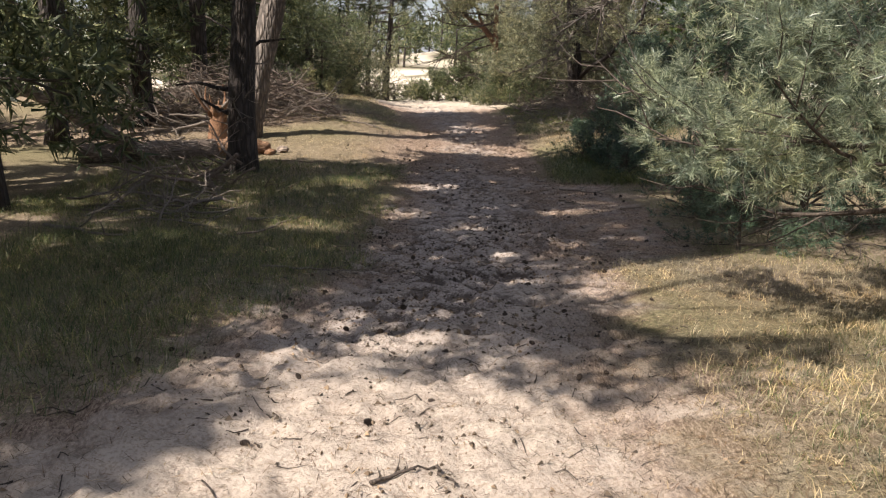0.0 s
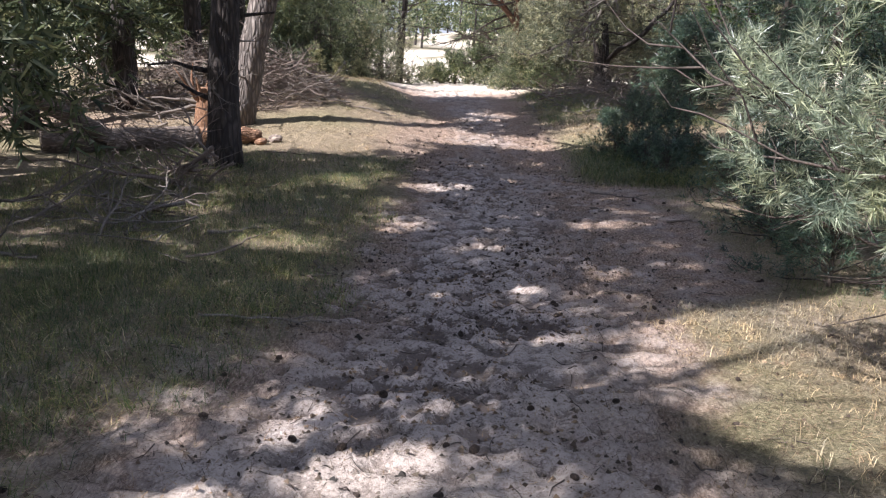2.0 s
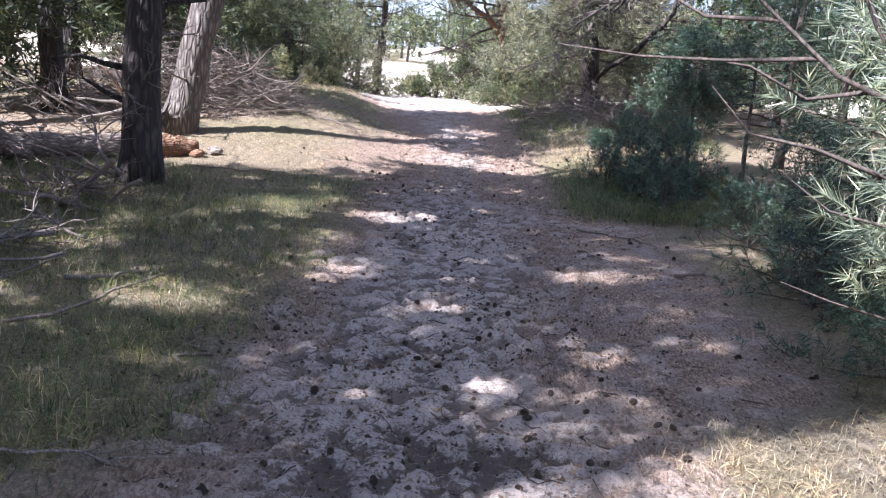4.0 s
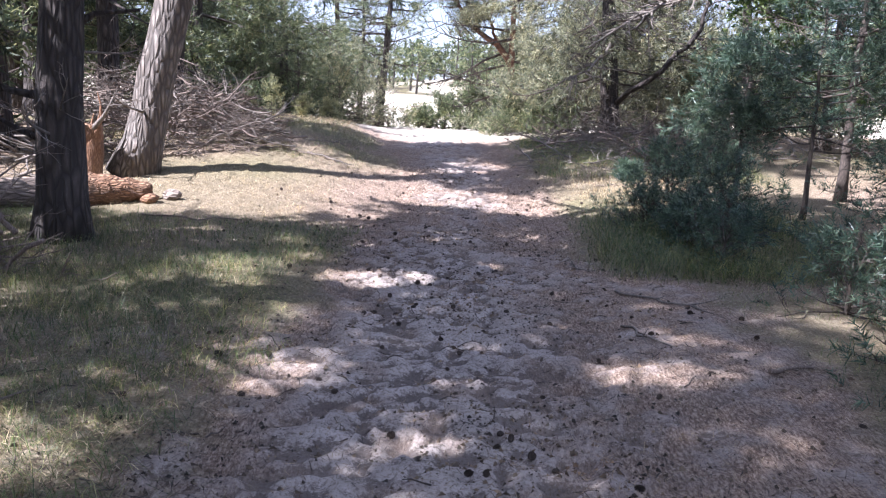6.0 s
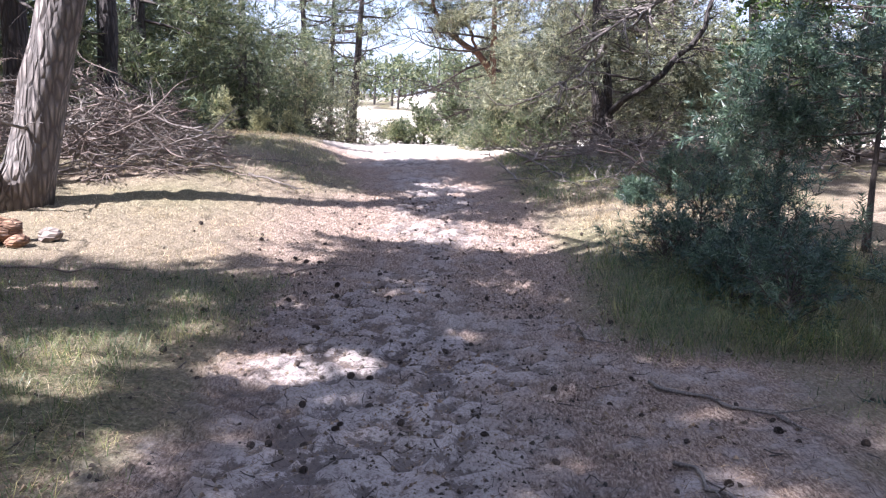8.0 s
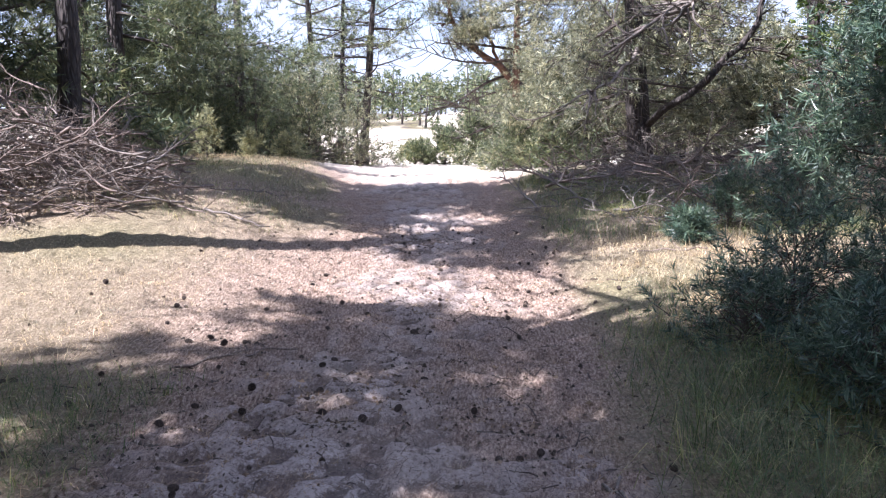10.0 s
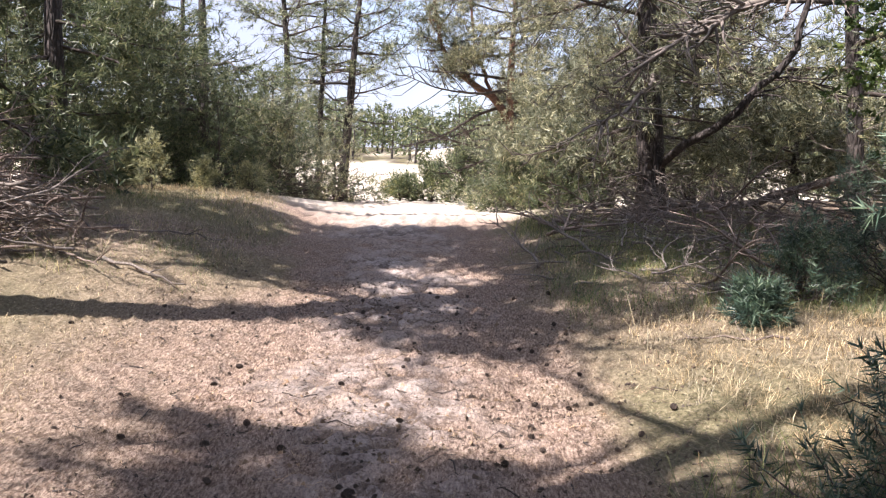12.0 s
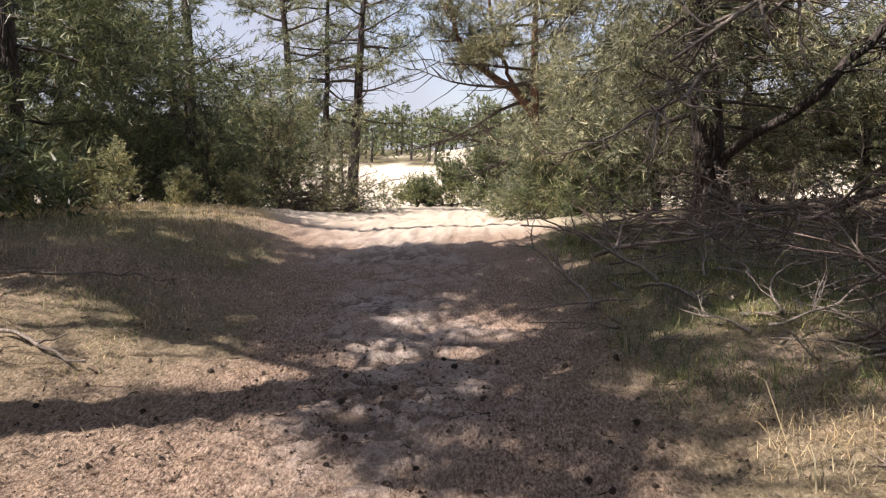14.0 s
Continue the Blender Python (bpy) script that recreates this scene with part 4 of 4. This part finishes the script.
stick(-0.24, 2.7, 0.0, 2.84, 0.008, 1, BRANCH, 2, 0.004, "dark forked twig lying on sunlit sand")
stick(-0.02, 2.88, 0.06, 2.66, 0.007, 2, BRANCH, 1, 0.004, "dark forked twig lying on sunlit sand")
STICKS = [(-1.94, 7.64, -1.5, 9.1, 0.012), (-3.9, 7.94, -2.9, 7.34, 0.02), (-1.37, 6.13, -0.76, 6.3, 0.009), (-0.93, 7.4, -1.02, 8.1, 0.012), (-2.1, 8.7, -1.7, 8.95, 0.018),
          (1.7, 12.15, 2.2, 11.4, 0.012), (2.14, 9.96, 2.43, 10.09, 0.016), (1.42, 13.24, 1.6, 12.85, 0.008), (1.5, 13.3, 1.45, 13.0, 0.007), (-0.8, 14.6, -0.15, 15.05, 0.01),
          (-2.1, 19.15, -1.3, 18.86, 0.016), (-3.9, 11.6, -1.9, 7.5, 0.012), (-4.2, 11.0, -2.6, 9.6, 0.014), (-3.4, 10.2, -2.2, 8.2, 0.01), (1.55, 11.1, 1.75, 10.5, 0.01),
          (-2.9, 14.1, -1.9, 14.3, 0.012), (2.5, 19.8, 3.6, 20.3, 0.014), (-2.4, 20.3, -1.6, 21.0, 0.012), (2.9, 17.3, 2.3, 17.6, 0.009), (2.8, 4.6, 2.2, 4.1, 0.007)]
for k, (a, b, c, d, r) in enumerate(STICKS):
    stick(a, b, c, d, r, 10 + k, TWIG if k % 3 else TWIG_RED, 2 + k % 3, 0.03 if a < -1 else 0.005)


# ---- grass ----
def grass(name, mat, zones, seed, label, width=0.0031):
    """Blades over zones: x0, x1, y0, y1, blades a square metre, height, patchiness, distance kept from the path."""
    rng = np.random.default_rng(seed)
    V = []
    for x0, x1, y0, y1, dens, hgt, patch, off in zones:
        n = int((x1 - x0) * (y1 - y0) * dens * 0.85)
        tuft = rng.random(n) < 0.6
        cx, cy = rng.uniform(x0, x1, n), rng.uniform(y0, y1, n)
        g = 0.11
        cx = np.where(tuft, np.round(cx / g) * g + rng.normal(size=n) * 0.022 + 0.05 * vnoise(cx * 9, cy * 9, 3), cx)
        cy = np.where(tuft, np.round(cy / g) * g + rng.normal(size=n) * 0.022 + 0.05 * vnoise(cy * 9, cx * 9, 4), cy)
        d = np.abs(cx - path_mid(cy)) - path_half(cy) + 0.3 * vnoise(cx * 1.3, cy * 1.3, 41)
        edge = np.minimum(np.minimum(cx - x0, x1 - cx), np.minimum(cy - y0, y1 - cy))
        p = smooth(off, off + 0.5, d) * np.clip(1 - patch + patch * 1.4 * (0.5 + 0.8 * vnoise(cx * 1.1, cy * 1.1, 42) + 0.3 * vnoise(cx * 3.3, cy * 3.3, 43)), 0, 1)
        ok = rng.random(n) < p * smooth(0, 0.5, edge)
        cx, cy = cx[ok], cy[ok]
        m = len(cx)
        h = hgt * (0.4 + 0.95 * rng.random(m) ** 1.4) * (1 + 0.35 * vnoise(cx * 1.7, cy * 1.7, 44))
        az, ln = rng.random(m) * 6.283, 0.5 + 1.0 * rng.random(m)
        z = ground_z(cx, cy) + feet_z(cx, cy) - 0.008
        b = np.stack([cx, cy, z], -1)
        o = np.stack([np.cos(az), np.sin(az), 0 * az], -1)
        w = np.stack([-np.sin(az), np.cos(az), 0 * az], -1) * (width * (0.7 + 0.6 * rng.random(m)))[:, None] / 2
        mid = b + o * (h * ln * 0.4)[:, None] + np.array([0, 0, 1]) * (h * 0.62 * (1 - 0.25 * ln))[:, None]
        tip = b + o * (h * ln * 1.1)[:, None] + np.array([0, 0, 1]) * (h * (1.0 - 0.5 * ln))[:, None]
        V.append(np.stack([b - w, b + w, mid + w * 0.8, mid - w * 0.8, tip], 1))
    V = np.concatenate(V)
    n = len(V)
    k = np.arange(n)[:, None] * 5
    me = mesh_from(name, V.reshape(-1, 3), [k + np.array([[0, 1, 2, 3]]), k + np.array([[3, 2, 4]])], [mat], shade=False)
    return tagged(new(name, me), label, "grass", kind="stuff")


grass("grass", GREEN_GRASS, [(-4.2, -0.4, 2.4, 8.5, 2600, 0.15, 0.3, -0.2), (-5.4, -0.4, 8.2, 14.6, 2000, 0.15, 0.35, -0.1), (2.0, 5.0, 6.6, 12.5, 600, 0.1, 0.6, 0.9),
                             (1.5, 4.6, 12.3, 15.6, 2000, 0.34, 0.35, 0.12), (-6.5, -1.0, 18.4, 25.5, 900, 0.13, 0.75, 0.0), (1.2, 5.5, 18.0, 26.0, 1500, 0.21, 0.5, 0.1),
                             (1.0, 4.0, 0.8, 5.2, 900, 0.08, 0.7, 0.1)], 1, "short green and yellow grass beside the path")
grass("dry_grass", DRY_GRASS, [(0.7, 4.6, 0.9, 7.2, 2300, 0.085, 0.4, 0.1), (-6.2, -0.9, 14.2, 18.8, 1100, 0.06, 0.6, 0.25), (1.75, 4.6, 15.3, 18.6, 2000, 0.115, 0.4, 0.45),
                               (-6.0, -1.5, 23.5, 28.5, 900, 0.14, 0.5, 0.1), (-5.0, -0.6, 3.0, 14.2, 600, 0.12, 0.8, -0.05), (-6, -0.8, 18.4, 24.5, 700, 0.11, 0.8, -0.1), (1.0, 3.0, 18.2, 24, 300, 0.12, 0.8, -0.1)], 2, "dry straw-coloured grass beside the path")
grass("tall_grass", DRY_GRASS, [(1.7, 2.3, 17.3, 18.1, 60, 0.55, 0, 0.2), (2.2, 3.6, 15.2, 18.5, 14, 0.4, 0, 0.2), (2.0, 3.6, 12.6, 15.0, 20, 0.42, 0, 0.2), (-4, -1.5, 18.2, 22, 8, 0.4, 0, 0.2)], 3, "long dry grass stalks with seed heads", 0.006)


# ---- litter ----
def litter():
    rng = np.random.default_rng(31)
    n = 170000
    y = rng.uniform(1.2, 24, n)
    x = path_mid(y) + rng.normal(size=n) * 1.5
    d = np.abs(x - path_mid(y)) - path_half(y)
    ok = rng.random(n) < 0.25 + 0.75 * np.clip(smooth(-0.5, 0.1, d) + smooth(10, 14, y) * 0.6, 0, 1)
    x, y = x[ok], y[ok]
    n = len(x)
    z = ground_z(x, y) + feet_z(x, y) + 0.004
    a = rng.random(n) * 6.283
    ln = 0.03 + 0.05 * rng.random(n)
    dx = np.stack([np.cos(a) * ln, np.sin(a) * ln, rng.normal(size=n) * 0.012 + 0.004], -1)
    w = np.stack([-np.sin(a), np.cos(a), 0 * a], -1) * 0.0019
    b = np.stack([x, y, z], -1)
    v = np.stack([b - w, b + w, b + dx], 1).reshape(-1, 3)
    m = leafy("fallen_needles", (0.045, 0.028, 0.02), (0.17, 0.11, 0.075), (0.42, 0.33, 0.24), 0.1, 0.6)
    tagged(new("needle_litter", mesh_from("needle_litter", v, [np.arange(3 * n).reshape(-1, 3)], [m], shade=False)), "fallen brown pine needles on sand", "litter", kind="stuff")
    wd = Wood()
    for k in range(900):
        ty = rng.uniform(1.6, 20)
        tx = float(path_mid(ty)) + rng.normal() * 0.95
        ln = 0.04 + 0.13 * rng.random() ** 2
        pts, rr = limb(rng, (tx, ty, 0), (math.cos(k), math.sin(k), 0), ln, 0.003 + 0.002 * rng.random(), 3, 0.4, 0, 0, 0.5)
        pts[:, 2] = ground_z(pts[:, 0], pts[:, 1]) + feet_z(pts[:, 0], pts[:, 1]) + 0.004
        wd.tube(pts, rr, 3, cap=False)
    tagged(new("twig_litter", wd.mesh("twig_litter", BRANCH)), "small dark twigs scattered over trodden sand", "litter", kind="stuff")


def crumbs():
    """Crumbs of bark, broken cones and clods trodden into the sand."""
    rng = np.random.default_rng(33)
    n = 42000
    y = rng.uniform(1.5, 20, n)
    x = path_mid(y) + rng.normal(size=n) * 0.95
    ok = rng.random(n) < np.interp(y, [1, 4, 7, 20], [0.12, 0.4, 1, 0.8]) * np.clip(0.6 + 0.8 * vnoise(x * 1.5, y * 1.5, 51), 0.05, 1)
    x, y = x[ok], y[ok]
    n = len(x)
    r = 0.004 + 0.012 * rng.random(n) ** 2.5
    c = np.stack([x, y, ground_z(x, y) + feet_z(x, y) + r * 0.4], -1)
    k = np.array([(1, 0, -0.2), (-0.5, 0.9, -0.2), (-0.5, -0.9, -0.2), (0.1, 0.1, 0.75), (0.4, -0.5, 0.5)])
    a = rng.random(n) * 6.283
    ca, sa = np.cos(a)[:, None], np.sin(a)[:, None]
    kk = np.stack([k[None, :, 0] * ca - k[None, :, 1] * sa, k[None, :, 0] * sa + k[None, :, 1] * ca, k[None, :, 2] + 0 * ca], -1) * (1 + 0.35 * rng.normal(size=(n, 5, 1)))
    v = (c[:, None] + kk * r[:, None, None]).reshape(-1, 3)
    f = (np.arange(n)[:, None, None] * 5 + np.array([[0, 1, 3], [1, 2, 3], [2, 4, 3], [0, 3, 4], [0, 4, 2]])[None]).reshape(-1, 3)
    m = leafy("bark_crumbs", (0.04, 0.03, 0.024), (0.11, 0.08, 0.062), (0.28, 0.21, 0.16), 0.05, 0.9)
    tagged(new("bark_crumbs", mesh_from("bark_crumbs", v, [f], [m], shade=False)), "dark bark crumbs trodden into the path", "litter", kind="stuff")


litter()
crumbs()
